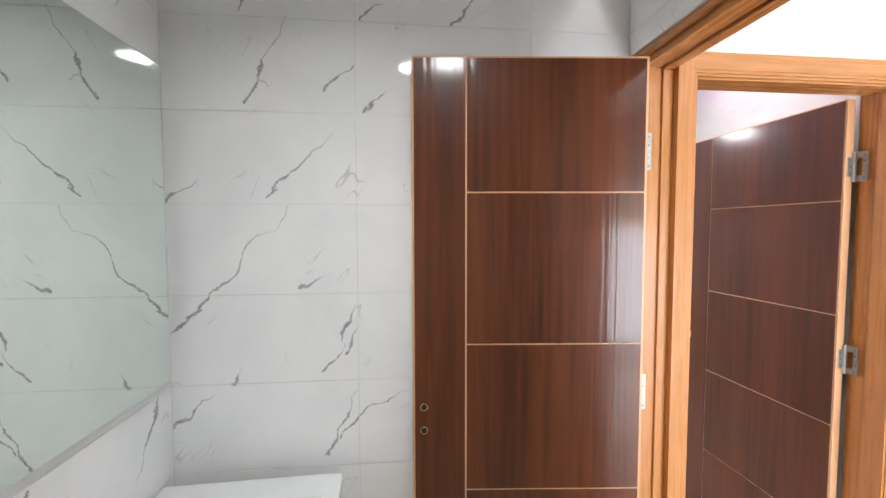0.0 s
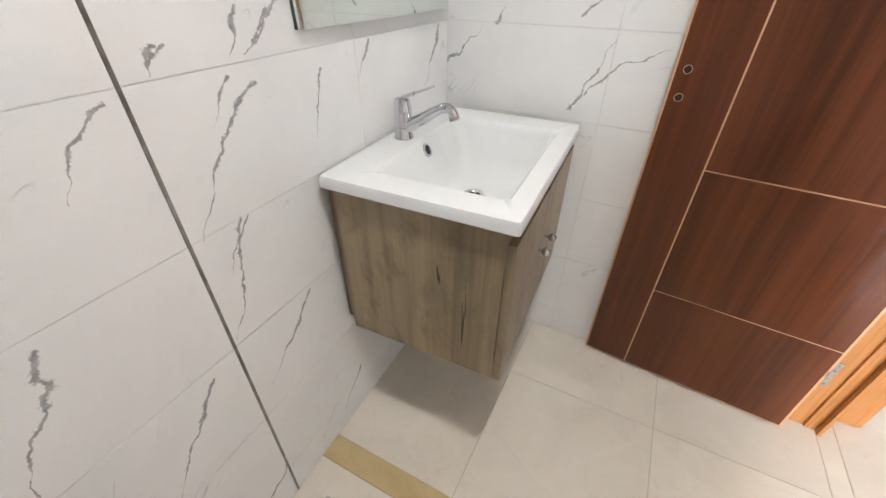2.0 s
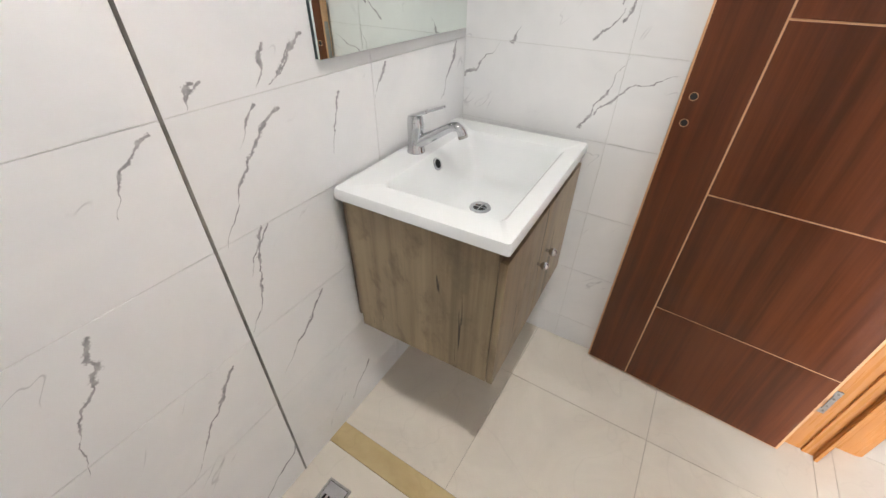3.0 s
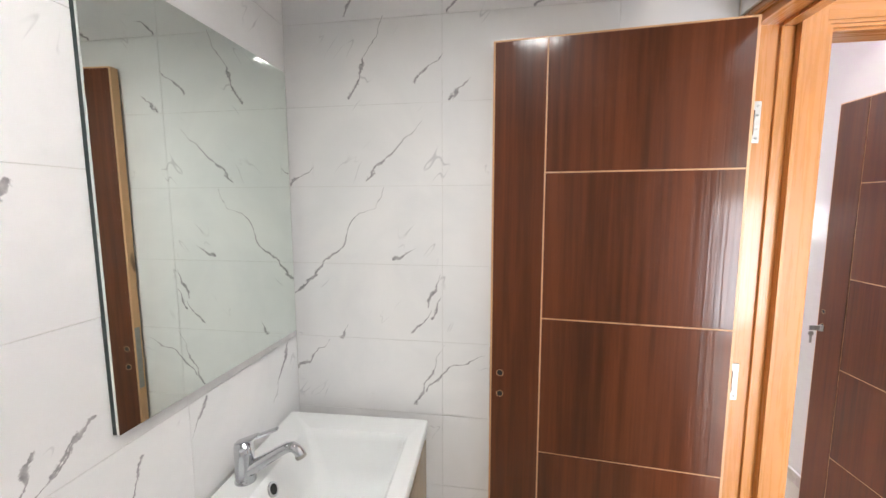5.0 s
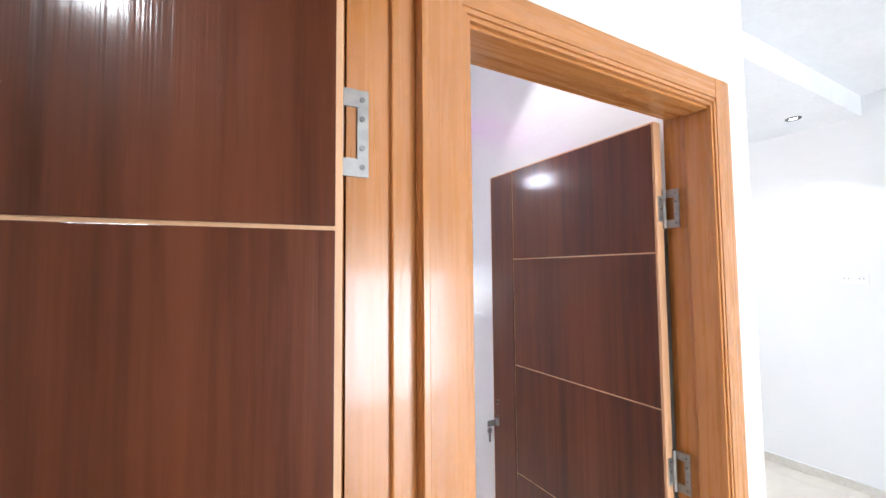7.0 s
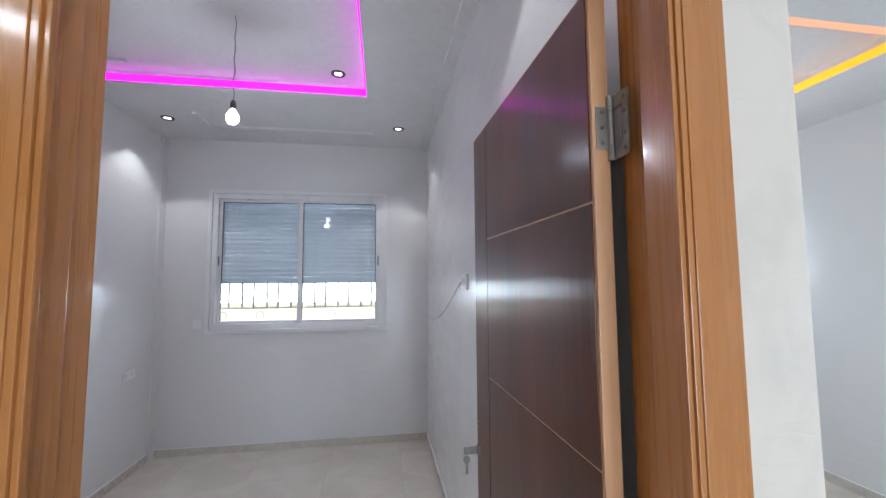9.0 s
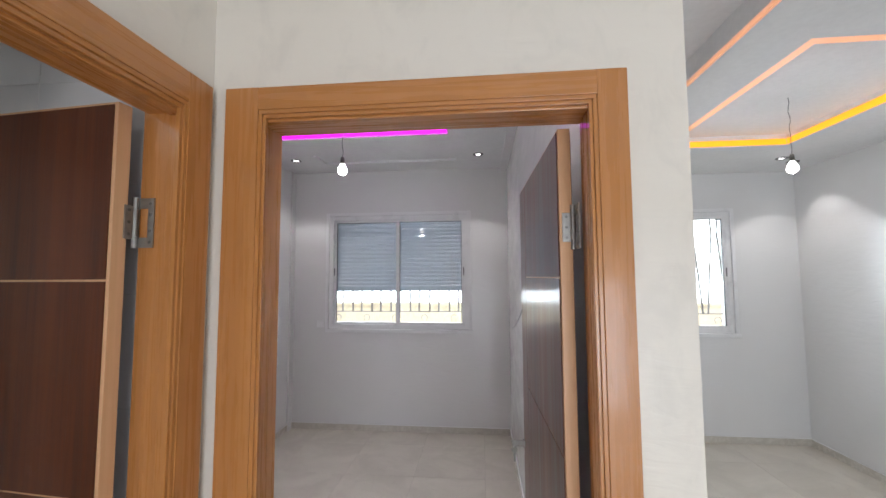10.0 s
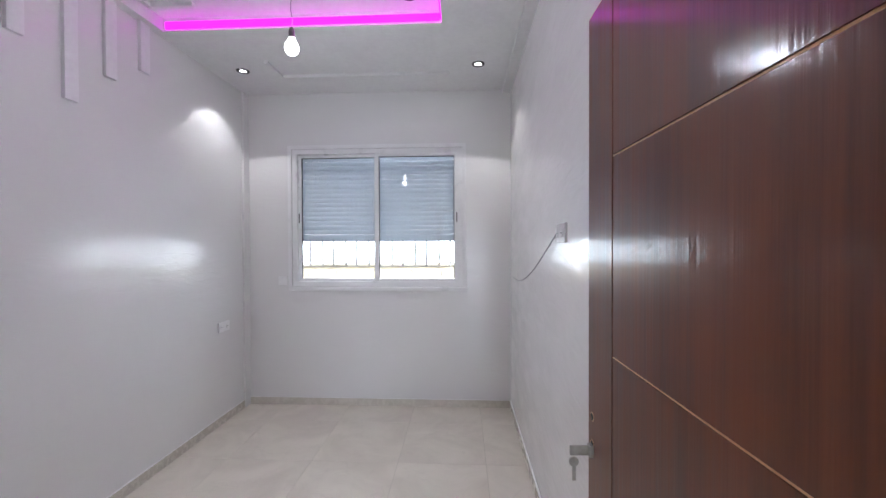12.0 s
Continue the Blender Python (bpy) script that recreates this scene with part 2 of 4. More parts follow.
M_FRAME = wood("varnished_beech", (0.470, 0.190, 0.051), (0.535, 0.227, 0.065), 0.28, relief=0.012)
M_HEAD = wood("varnished_beech_head", (0.470, 0.190, 0.051), (0.535, 0.227, 0.065), 0.28, along=0, relief=0.012)
M_LEAF = wood("mahogany_veneer", (0.060, 0.0140, 0.0037), (0.146, 0.037, 0.011), 0.42, stretch=16, coat=0.5, spec=0.2, sheen=0.12, ripple=0.38)
M_CORE = wood("light_wood", (0.62, 0.33, 0.16), (0.74, 0.44, 0.24), 0.45, coat=0.1, knots=True)
M_OAK = wood("grey_oak", (0.15, 0.108, 0.060), (0.37, 0.285, 0.178), 0.42, stretch=9, coat=0.15, rings=0.8, cracks=True)
M_EDGE_SHADE = plain("mirror_edge_gap_shade", (0.018, 0.035, 0.034), 0.3)
M_STEEL = plain("brushed_steel", (0.38, 0.37, 0.35), 0.45, 1.0, 60, 0.15)
M_CHROME = plain("chrome", (0.60, 0.61, 0.63), 0.08, 1.0, 20, 0.03, 0)
M_CERAMIC = plain("white_ceramic", (0.74, 0.76, 0.76), 0.08, 0, 8, 0.02, 0)
M_MIRROR = plain("mirror_silver", (0.78, 0.84, 0.80), 0.015, 1.0, 3, 0.01, 0)
M_BLACK = plain("black_plastic", (0.02, 0.02, 0.02), 0.35)
M_TRIM = plain("dark_metal_trim", (0.22, 0.22, 0.21), 0.35, 0.8, 30, 0.5)
M_ALU = plain("white_aluminium", (0.80, 0.80, 0.80), 0.3, 0, 60, 0.03, 0)
M_SLAT = plain("grey_shutter", (0.48, 0.54, 0.62), 0.45, 0, 40, 0.06)
M_PLASTIC = plain("white_plastic", (0.82, 0.82, 0.82), 0.3, 0, 30, 0.03, 0)
M_WIRE = plain("grey_cable", (0.25, 0.25, 0.26), 0.5)
M_IRON = plain("painted_iron", (0.30, 0.28, 0.26), 0.5, 0.3)
M_RENDER = plain("pale_stucco", (0.78, 0.70, 0.52), 0.85, 0, 12, 0.15, 0.2)
M_GROUND = plain("dusty_ground", (0.38, 0.33, 0.26), 0.9, 0, 3, 0.25, 0.3)
M_HOLE = plain("dark_hole", (0.01, 0.01, 0.01), 0.9)
M_LENS = glow("lamp_lens", (1.0, 0.98, 0.95), 6)
M_BULB = glow("bulb_glass", (1.0, 0.99, 0.97), 14)
M_PINK = glow("magenta_led", (1.0, 0.015, 0.95), 1.8)
M_ORANGE = glow("orange_led", (1.0, 0.40, 0.012), 1.15)
M_SKY_GLOW = glow("glowing_sky_sheet", (0.86, 0.94, 1.0), 8.5)
# peach LED light on the gypsum steps, put into a glowing material
M_PEACH = glow("peach_led_wash", (1.0, 0.46, 0.25), 0.6)
glass = Nodes("window_glass")
glass.bsdf.inputs["Transmission Weight"].default_value = 1.0
M_GLASS = glass.done((0.97, 0.99, 0.98), 0.0)


# building helpers
def box(bm, x0, x1, y0, y1, z0, z1, bevel=0.0):
    made = bmesh.ops.create_cube(bm, size=1.0, matrix=Matrix.LocRotScale(((x0 + x1) / 2, (y0 + y1) / 2, (z0 + z1) / 2), None, (x1 - x0, y1 - y0, z1 - z0)))
    if bevel:
        edges = {e for v in made["verts"] for e in v.link_edges}
        bmesh.ops.bevel(bm, geom=list(edges), offset=bevel, segments=2, affect="EDGES", profile=0.6)
    return bm


def boxes(*rows, bevel=0.0):
    bm = bmesh.new()
    for r in rows:
        box(bm, *r, bevel=bevel)
    return bm


def rod(bm, a, b, r, r2=None, sides=12):
    a, b = Vector(a), Vector(b)
    turn = (b - a).to_track_quat("Z", "Y").to_matrix().to_4x4()
    bmesh.ops.create_cone(bm, cap_ends=True, segments=sides, radius1=r, radius2=r if r2 is None else r2, depth=(b - a).length,
                          matrix=Matrix.Translation((a + b) / 2) @ turn)
    return bm


def ball(bm, c, r, sides=16, squash=1.0):
    bmesh.ops.create_uvsphere(bm, u_segments=sides, v_segments=sides // 2, radius=r, matrix=Matrix.Translation(c) @ Matrix.Diagonal((1, 1, squash, 1)))
    return bm


def lathe(bm, profile, c, sides=28):
    """Turn (radius, height) pairs round the z axis at c."""
    rings = [[bm.verts.new((c[0] + r * math.cos(2 * math.pi * k / sides), c[1] + r * math.sin(2 * math.pi * k / sides), c[2] + h)) for k in range(sides)] for r, h in profile]
    for lo, hi in zip(rings, rings[1:]):
        for k in range(sides):
            bm.faces.new((lo[k], lo[(k + 1) % sides], hi[(k + 1) % sides], hi[k]))
    return bm


def tube(bm, points, r, sides=8):
    """A closed tube through the points; r is one radius or one a point."""
    pts = [Vector(p) for p in points]
    rs = list(r) if isinstance(r, (list, tuple)) else [r] * len(pts)
    side, rings = Vector((0.31, 0.57, 0.76)), []
    for k, p in enumerate(pts):
        ahead = (pts[min(k + 1, len(pts) - 1)] - pts[max(k - 1, 0)]).normalized()
        side = (side - ahead * side.dot(ahead)).normalized()
        up = ahead.cross(side)
        rings.append([bm.verts.new(p + rs[k] * (side * math.cos(2 * math.pi * i / sides) + up * math.sin(2 * math.pi * i / sides))) for i in range(sides)])
    for lo, hi in zip(rings, rings[1:]):
        for i in range(sides):
            bm.faces.new((lo[i], lo[(i + 1) % sides], hi[(i + 1) % sides], hi[i]))
    bm.faces.new(rings[-1])
    return bm


def mesh(name, bm, material, smooth=False):
    bmesh.ops.recalc_face_normals(bm, faces=bm.faces)
    data = bpy.data.meshes.new(name)
    bm.to_mesh(data)
    bm.free()
    data.materials.append(material)
    if smooth:
        for f in data.polygons:
            f.use_smooth = True
        data.set_sharp_from_angle(angle=radians(32))
    return data


def part(name, bm, material, parent, label="", smooth=False):
    ob = new(name, mesh(name, bm, material, smooth))
    ob.parent = parent
    return tagged(ob, label)


def thing(name, label, category, group="", place=(0, 0, 0), turn=0):
    ob = new(name)
    ob.empty_display_size = 0.1
    ob.matrix_world = pose(*place, 0, 0, turn)
    return tagged(ob, label, category, group)


def setting(name, bm, material, label, category):
    return tagged(new(name, mesh(name, bm, material)), label, category, kind="structure")


# ---- the plan ----
BX0, BX1, BY0, BY1, BZ = -0.492, 0.83, -0.95, 1.293, 2.42      # bathroom
RX0, RX1, RY0, RY1, RZ = -0.56, 1.88, 1.455, 4.79, 2.88       # bedroom
LX0, LX1, LY0, LY1, LZ = 2.035, 4.80, -2.60, 4.78, 2.74         # living room
HX = 0.942                                                      # hall side of the bathroom wall
FY = 1.342                                                      # hall side of the bedroom wall
TOP = 3.1
T = 0.0018

wall_back = setting("wall_bathroom_back", boxes((BX0 - 0.13, BX1 + T, BY1 + T, RY0, 0, TOP)), M_GROUT, "bathroom wall clad in white veined marble tiles", "wall")
wall_left = setting("wall_bathroom_left", boxes((BX0 - 0.13, BX0 - T, BY0 - 0.15, BY1 + T, 0, TOP)), M_GROUT, "bathroom wall clad in white veined marble tiles", "wall")
DY0, DY1, DZ = 0.535, 1.285, 2.085


def swung(ob, x, y, turn):
    ob.matrix_world = Matrix.Translation((x, y, 0)) @ pose(0, 0, 0, 0, 0, turn) @ Matrix.Translation((-x, -y, 0)) @ ob.matrix_world


wall_door = setting("wall_bathroom_door", boxes(
    (BX1 + T, HX, BY0 - 0.12, DY0, 0, TOP), (BX1 + T, HX, DY0, DY1, DZ, TOP), (BX1 + T, HX, DY1, RY0, 0, TOP)), M_CREAM,
    "wall between bathroom and hall, plastered on the hall side", "wall")
wall_front = setting("wall_bathroom_front", boxes((BX0 - T, BX1 + T, BY0 - 0.12, BY0 - T, 0, TOP)), M_GROUT, "tiled wall behind the shower area", "wall")
OX0, OX1, OZ = 1.030, 1.865, 2.09
setting("wall_bedroom_south", boxes((HX, OX0, FY, RY0, 0, TOP), (OX1, LX0, FY, RY0, 0, TOP), (OX0, OX1, FY, RY0, OZ, TOP)), M_CREAM,
        "cream polished plaster wall around the bedroom doorway", "wall")
setting("wall_bedroom_left", boxes((RX0 - 0.15, RX0, RY0, RY1 + 0.2, 0, TOP)), M_WALL, "white polished plaster wall with a shiny trowelled finish", "wall")
setting("wall_bedroom_right", boxes((RX1, LX0, RY0, RY1 + 0.2, 0, TOP)), M_WALL, "white polished plaster wall between bedroom and living room", "wall")
WX0, WX1, WZ0, WZ1 = -0.137, 1.443, 1.10, 2.37
setting("wall_bedroom_window", boxes((RX0, WX0, RY1, RY1 + 0.2, 0, TOP), (WX1, RX1, RY1, RY1 + 0.2, 0, TOP), (WX0, WX1, RY1, RY1 + 0.2, 0, WZ0), (WX0, WX1, RY1, RY1 + 0.2, WZ1, TOP)), M_WALL,
        "white plaster wall around the bedroom window", "wall")
VX0, VX1, VZ0, VZ1 = 2.95, 4.16, 1.085, 2.335
setting("wall_living_window", boxes((LX0, VX0, LY1, LY1 + 0.22, 0, TOP), (VX1, LX1 + 0.15, LY1, LY1 + 0.22, 0, TOP), (VX0, VX1, LY1, LY1 + 0.22, 0, VZ0), (VX0, VX1, LY1, LY1 + 0.22, VZ1, TOP)), M_WALL,
        "white plaster wall around the living room window", "wall")
setting("wall_living_right", boxes((LX1, LX1 + 0.15, LY0 - 0.15, LY1, 0, TOP)), M_WALL, "shiny white polished plaster wall", "wall")
setting("wall_living_south", boxes((HX - 0.15, 1.60, LY0 - 0.15, LY0, 0, TOP), (3.30, LX1, LY0 - 0.15, LY0, 0, TOP), (1.60, 3.30, LY0 - 0.15, LY0, 2.15, TOP)), M_WALL,
        "plain plaster wall with a wide open doorway", "wall")
setting("wall_hall_left", boxes((HX - 0.15, HX, LY0, BY0 - 0.12, 0, TOP)), M_WALL, "plain white plaster wall of the hall", "wall")

# ceilings
setting("ceiling_bathroom", boxes((BX0, BX1, BY0, BY1, BZ, BZ + 0.08)), M_CEIL, "white painted bathroom ceiling", "ceiling")


def ceiling_with_tray(name, x0, x1, y0, y1, z, tx0, tx1, ty0, ty1, deep, extra, label):
    rows = [(x0, tx0, y0, y1, z, z + deep), (tx1, x1, y0, y1, z, z + deep), (tx0, tx1, y0, ty0, z, z + deep), (tx0, tx1, ty1, y1, z, z + deep),
            (x0, x1, y0, y1, z + deep, z + deep + 0.04)]
    return setting(name, boxes(*rows, *extra), M_CEIL, label, "ceiling")


PX0, PX1, PY0, PY1 = -0.50, 1.319, 1.95, 3.70
ceiling_with_tray("ceiling_bedroom", RX0, RX1, RY0, RY1, RZ, PX0, PX1, PY0, PY1, 0.085, [
    (RX1 - 0.075, RX1, RY0, RY1, RZ - 0.03, RZ),
    (-0.02, 1.34, 4.385, 4.415, RZ - 0.022, RZ), (-0.05, -0.02, 4.13, 4.415, RZ - 0.022, RZ),
    (-0.45, -0.19, 3.535, 3.565, RZ + 0.063, RZ + 0.085), (-0.48, -0.45, 3.30, 3.565, RZ + 0.063, RZ + 0.085)],
    "white gypsum ceiling with a recessed tray edged in magenta light")
QX0, QX1, QY0, QY1 = 3.08, 4.09, 2.32, 3.87
ceiling_with_tray("ceiling_living", 2.77, LX1, 1.80, LY1, LZ, QX0, QX1, QY0, QY1, 0.09, [], "white gypsum ceiling with a recessed tray edged in orange light")
HZ = 2.89
setting("ceiling_hall", boxes((LX0, 2.76, FY, LY1, HZ, HZ + 0.04), (HX, LX1, LY0, FY, HZ, HZ + 0.04), (2.76, LX1, FY, 1.79, HZ, HZ + 0.04)), M_CEIL, "white gypsum ceiling of the hall", "ceiling")
setting("ceiling_step", boxes((2.76, LX1, 1.79, 1.80, LZ, HZ), (2.76, 2.77, 1.80, LY1, LZ, HZ)), M_CEIL, "white gypsum step of the dropped ceiling", "ceiling")
setting("ceiling_band", boxes((LX0 + 0.6, LX1, 0.55, 0.85, LZ, HZ)), M_CEIL, "white gypsum beam under the hall ceiling", "ceiling")


# LED strips, and glowing strips in place of gypsum that they light
def glow_strip(label, material, x0, x1, y0, y1, z0, z1, group):
    ob = thing("glow_strip", label, "light strip", group)
    part("strip_body", boxes((x0, x1, y0, y1, z0, z1)), material, ob)


G1, G2 = "bedroom tray lights", "living room tray lights"
z = RZ + 0.012
glow_strip("glowing magenta LED strip along the ceiling recess", M_PINK, PX0 + 0.02, PX1 - 0.012, PY1 - 0.010, PY1, z, z + 0.045, G1)
glow_strip("glowing magenta LED strip along the ceiling recess", M_PINK, PX1 - 0.010, PX1, PY0, PY1 - 0.012, z, z + 0.045, G1)
z = LZ + 0.004
glow_strip("glowing orange LED strip along the ceiling recess", M_ORANGE, QX0, QX1 - 0.012, QY1 - 0.010, QY1, z, z + 0.045, G2)
glow_strip("glowing orange LED strip along the ceiling recess", M_ORANGE, QX1 - 0.010, QX1, QY0, QY1 - 0.012, z, z + 0.045, G2)
# Glowing strips stand in for the recess faces washed by LED light.
glow_strip("glowing peach strip standing in for LED light on the recess step", M_PEACH, QX0 + 0.002, QX0 + 0.05, QY0 + 0.05, QY1 - 0.012, LZ + 0.002, LZ + 0.012, G2)
glow_strip("glowing peach strip standing in for LED light on the recess step", M_PEACH, QX0 + 0.002, QX1 - 0.012, QY0 + 0.002, QY0 + 0.05, LZ + 0.002, LZ + 0.012, G2)
# Same glow drawn along the edge of the dropped ceiling.
glow_strip("glowing peach strip for the LED glow on the dropped ceiling edge", M_PEACH, 2.750, 2.759, 1.80, LY1 - 0.01, LZ + 0.004, LZ + 0.026, G2)


# doors
def door_frame(name, length, depth, label, cw_l, cw_r, lip_l, lip_r, half, top=2.045, high=2.13):
    """A lined doorway. Local x runs along the wall, local y from the hall into the room; the leaf sits at the far side.
    length: clear width between the linings; depth: the lining's; lip: how far the casing's inner moulding laps over the lining;
    half: how deep the door stop reaches."""
    ob = tagged(thing(name, label, "door frame"), kind="structure")
    t = 0.030
    s = 0.008
    for x0, x1 in ((-t, 0), (length, length + t)):
        part("jamb", boxes((x0, x1, 0, depth, 0, top + t)), M_FRAME, ob)
    for x0, x1 in ((0, s), (length - s, length)):
        part("door_stop", boxes((x0, x1, 0.0, half, 0, top - s), bevel=0.002), M_FRAME, ob)
    part("head", boxes((0, length, 0, depth, top, top + t)), M_HEAD, ob)
    part("door_stop", boxes((s, length - s, 0, half, top - s, top), bevel=0.002), M_HEAD, ob)
    th = 0.016
    # room side: plain boards
    y0, y1 = depth, depth + th
    part("casing", boxes((-cw_l, -0.020, y0, y1, 0, high), bevel=0.003), M_FRAME, ob)
    part("casing", boxes((length + 0.005, length + cw_r, y0, y1, 0, high), bevel=0.003), M_FRAME, ob)
    part("casing", boxes((-0.0195, length + 0.0045, y0 + 0.001, y1, top + 0.020, high), bevel=0.003), M_HEAD, ob)
    # hall side: a flat board, a groove, and a stepped moulding along the opening
    y0, y1 = -th, 0.0
    a, b = lip_l, length - lip_r
    part("casing", boxes((-cw_l, a - 0.0172, y0, y1, 0, high), (a - 0.017, a - 0.0078, y0 + 0.002, y1, 0, top + 0.008), (a - 0.0075, a, y0 + 0.006, y1, 0, top), bevel=0.0012), M_FRAME, ob)
    part("casing", boxes((b + 0.0172, length + cw_r, y0, y1, 0, high), (b + 0.0078, b + 0.017, y0 + 0.002, y1, 0, top + 0.008), (b, b + 0.0075, y0 + 0.006, y1, 0, top), bevel=0.0012), M_FRAME, ob)
    part("casing", boxes((a - 0.0185, b + 0.0185, y0 + 0.001, y1, top + 0.0182, high), (a - 0.0165, b + 0.0165, y0 + 0.003, y1, top + 0.0082, top + 0.018), (a - 0.007, b + 0.007, y0 + 0.007, y1, top - 0.001, top + 0.008), bevel=0.0012), M_HEAD, ob)
    return ob


def screws(x, y, heights, parent):
    for h in heights:
        part("screw", rod(bmesh.new(), (x, y - 0.0012, h), (x, y + 0.0012, h), 0.0035, sides=10), M_TRIM, parent)


def door_leaf(name, width, label, lock, high=2.04, face_gap=0.0045):
    """A leaf with its hinge edge at local x = 0, lock edge at x = width, thickness along +y. Dark veneer fields lie proud of a light core, which shows in the joints."""
    ob = thing(name, label, "door")
    th, v = 0.036, 0.0025
    part("core", boxes((0, width, v, th - v, 0, high), bevel=0.0015), M_CORE, ob, "light wood lipping and inlay lines")
    stile = width - 0.152
    cuts = [0.006, 0.372, 0.808, 1.235, 1.666, high - 0.006]
    g = face_gap / 2
    for y0, y1 in ((0, v), (th - v, th)):
        part("stile_panel", boxes((stile + g, width - 0.006, y0, y1, 0.006, high - 0.006), bevel=0.0008), M_LEAF, ob)
        for lo, hi in zip(cuts, cuts[1:]):
            part("panel", boxes((0.008, stile - g, y0, y1, lo + (g if lo > 0.1 else 0), hi - (g if hi < 1.9 else 0)), bevel=0.0008), M_LEAF, ob)
    for h in (1.053, 0.985):
        part("hole_rim", rod(bmesh.new(), (width - 0.032, -0.0003, h), (width - 0.032, th + 0.0003, h), 0.0108), M_CORE, ob)
        part("lock_hole", rod(bmesh.new(), (width - 0.032, -0.0006, h), (width - 0.032, th + 0.0006, h), 0.0095), M_HOLE, ob)
    if lock:
        c = part("lock_cylinder", boxes((width - 0.043, width - 0.021, -0.010, th + 0.010, 0.955, 0.985), bevel=0.004), M_STEEL, ob, "steel lock cylinder")
        bm = boxes((width - 0.0345, width - 0.0295, th + 0.010, th + 0.055, 0.958, 0.982), bevel=0.001)
        part("key", bm, M_STEEL, c)
        bm = rod(bmesh.new(), (width - 0.034, th + 0.045, 0.942), (width - 0.030, th + 0.045, 0.942), 0.012)
        box(bm, width - 0.034, width - 0.030, th + 0.040, th + 0.049, 0.895, 0.936, 0.001)
        part("key", bm, M_STEEL, c, "second key hanging on the ring")
    else:
        part("latch_plate", boxes((width - 0.001, width + 0.0012, 0.010, 0.032, 0.90, 1.13), bevel=0.0005), M_STEEL, ob)
    return ob


def hinge(name, place, turn, open_deg):
    """A pressed steel butt hinge on its pin. The jamb plate is cut out in the middle; the leaf plate is small and solid."""
    ob = thing(name, "pressed steel door hinge with countersunk screws", "hinge", "door hinges", place, turn)
    bm = bmesh.new()
    for z0, z1 in ((-0.055, -0.030), (0.030, 0.055)):
        rod(bm, (0, 0, z0), (0, 0, z1), 0.0065)
    rod(bm, (0, 0, -0.029), (0, 0, 0.029), 0.0062)
    part("pin", bm, M_STEEL, ob, smooth=False)
    bm = boxes((0.0, 0.040, 0.004, 0.0075, 0.032, 0.054), (0.0, 0.040, 0.004, 0.0075, -0.054, -0.032), (0.026, 0.040, 0.0045, 0.0074, -0.032, 0.032))
    a = part("jamb_plate", bm, M_STEEL, ob)
    screws(0.032, 0.0042, (-0.042, -0.018, 0.018, 0.042), a)
    b = part("leaf_plate", boxes((0.004, 0.026, -0.0015, 0.0015, -0.036, 0.036), bevel=0.001), M_STEEL, ob)
    b.matrix_basis = pose(0, 0, 0, 0, 0, open_deg)
    screws(0.016, 0.0012, (-0.026, 0, 0.026), b)
    return ob


def placed(ob, x, y, z=0, turn=0):
    ob.matrix_world = pose(x, y, z, 0, 0, turn)
    return ob


# bedroom doorway and its leaf, opened against the right wall
placed(door_frame("door_frame_bedroom", 0.775, 0.112, "varnished beech door frame with moulded casing", 0.075, 0.071, 0.024, 0.010, 0.060, top=2.058), 1.060, FY - 0.001)
placed(door_leaf("door", 0.768, "open dark mahogany door with light inlay lines and keys in its lock", True), 1.815, 1.461, 0.01, 91.35)
# bathroom doorway and its leaf, opened along the tiled wall
placed(door_frame("door_frame_bathroom", 0.675, 0.089, "varnished beech door frame of the bathroom", 0.08, 0.062, 0.012, 0.028, 0.033), HX + 0.001, 0.58, 0, 90)
placed(door_leaf("door", 0.661, "open dark mahogany bathroom door without a handle", False), 0.839, 1.233, 0.01, 175.0)
for h in (1.80, 1.08, 0.25):
    hinge("hinge", (1.8135, 1.459, h), -90, -90)
    hinge("hinge", (0.8405, 1.247, h), 0, -90)


# bathroom furniture
def vanity():
    ob = thing("vanity_cabinet", "wall-hung grey oak vanity cabinet with two doors", "cabinet")
    x0, x1, y0, y1, z0, z1 = -0.440, -0.022, 0.634, 1.235, 0.415, 0.860
    t = 0.018
    part("side_panel", boxes((x0, x1, y0, y0 + t, z0, z1), bevel=0.001), M_OAK, ob)
    part("side_panel", boxes((x0, x1, y1 - t, y1, z0, z1), bevel=0.001), M_OAK, ob)
    part("bottom_panel", boxes((x0, x1, y0 + t, y1 - t, z0, z0 + t)), M_OAK, ob)
    part("back_panel", boxes((-0.469, x0 + 0.006, y0 + t, y1 - t, z0 + t, z1)), M_OAK, ob)
    mid = (y0 + y1) / 2
    for a, b, k in ((y0, mid - 0.0015, mid - 0.038), (mid + 0.0015, y1, mid + 0.038)):
        d = part("cabinet_door", boxes((x1 + 0.002, x1 + 0.020, a, b, z0, z1 - 0.030), bevel=0.0015), M_OAK, ob)
        bm = rod(bmesh.new(), (x1 + 0.020, k, 0.655), (x1 + 0.034, k, 0.655), 0.005)
        ball(bm, (x1 + 0.041, k, 0.655), 0.012)
        part("knob", bm, M_CHROME, d, "round chrome knob", True)
    part("rail", boxes((x1 - 0.015, x1, y0 + t, y1 - t, z1 - 0.03, z1)), M_OAK, ob)
    return ob


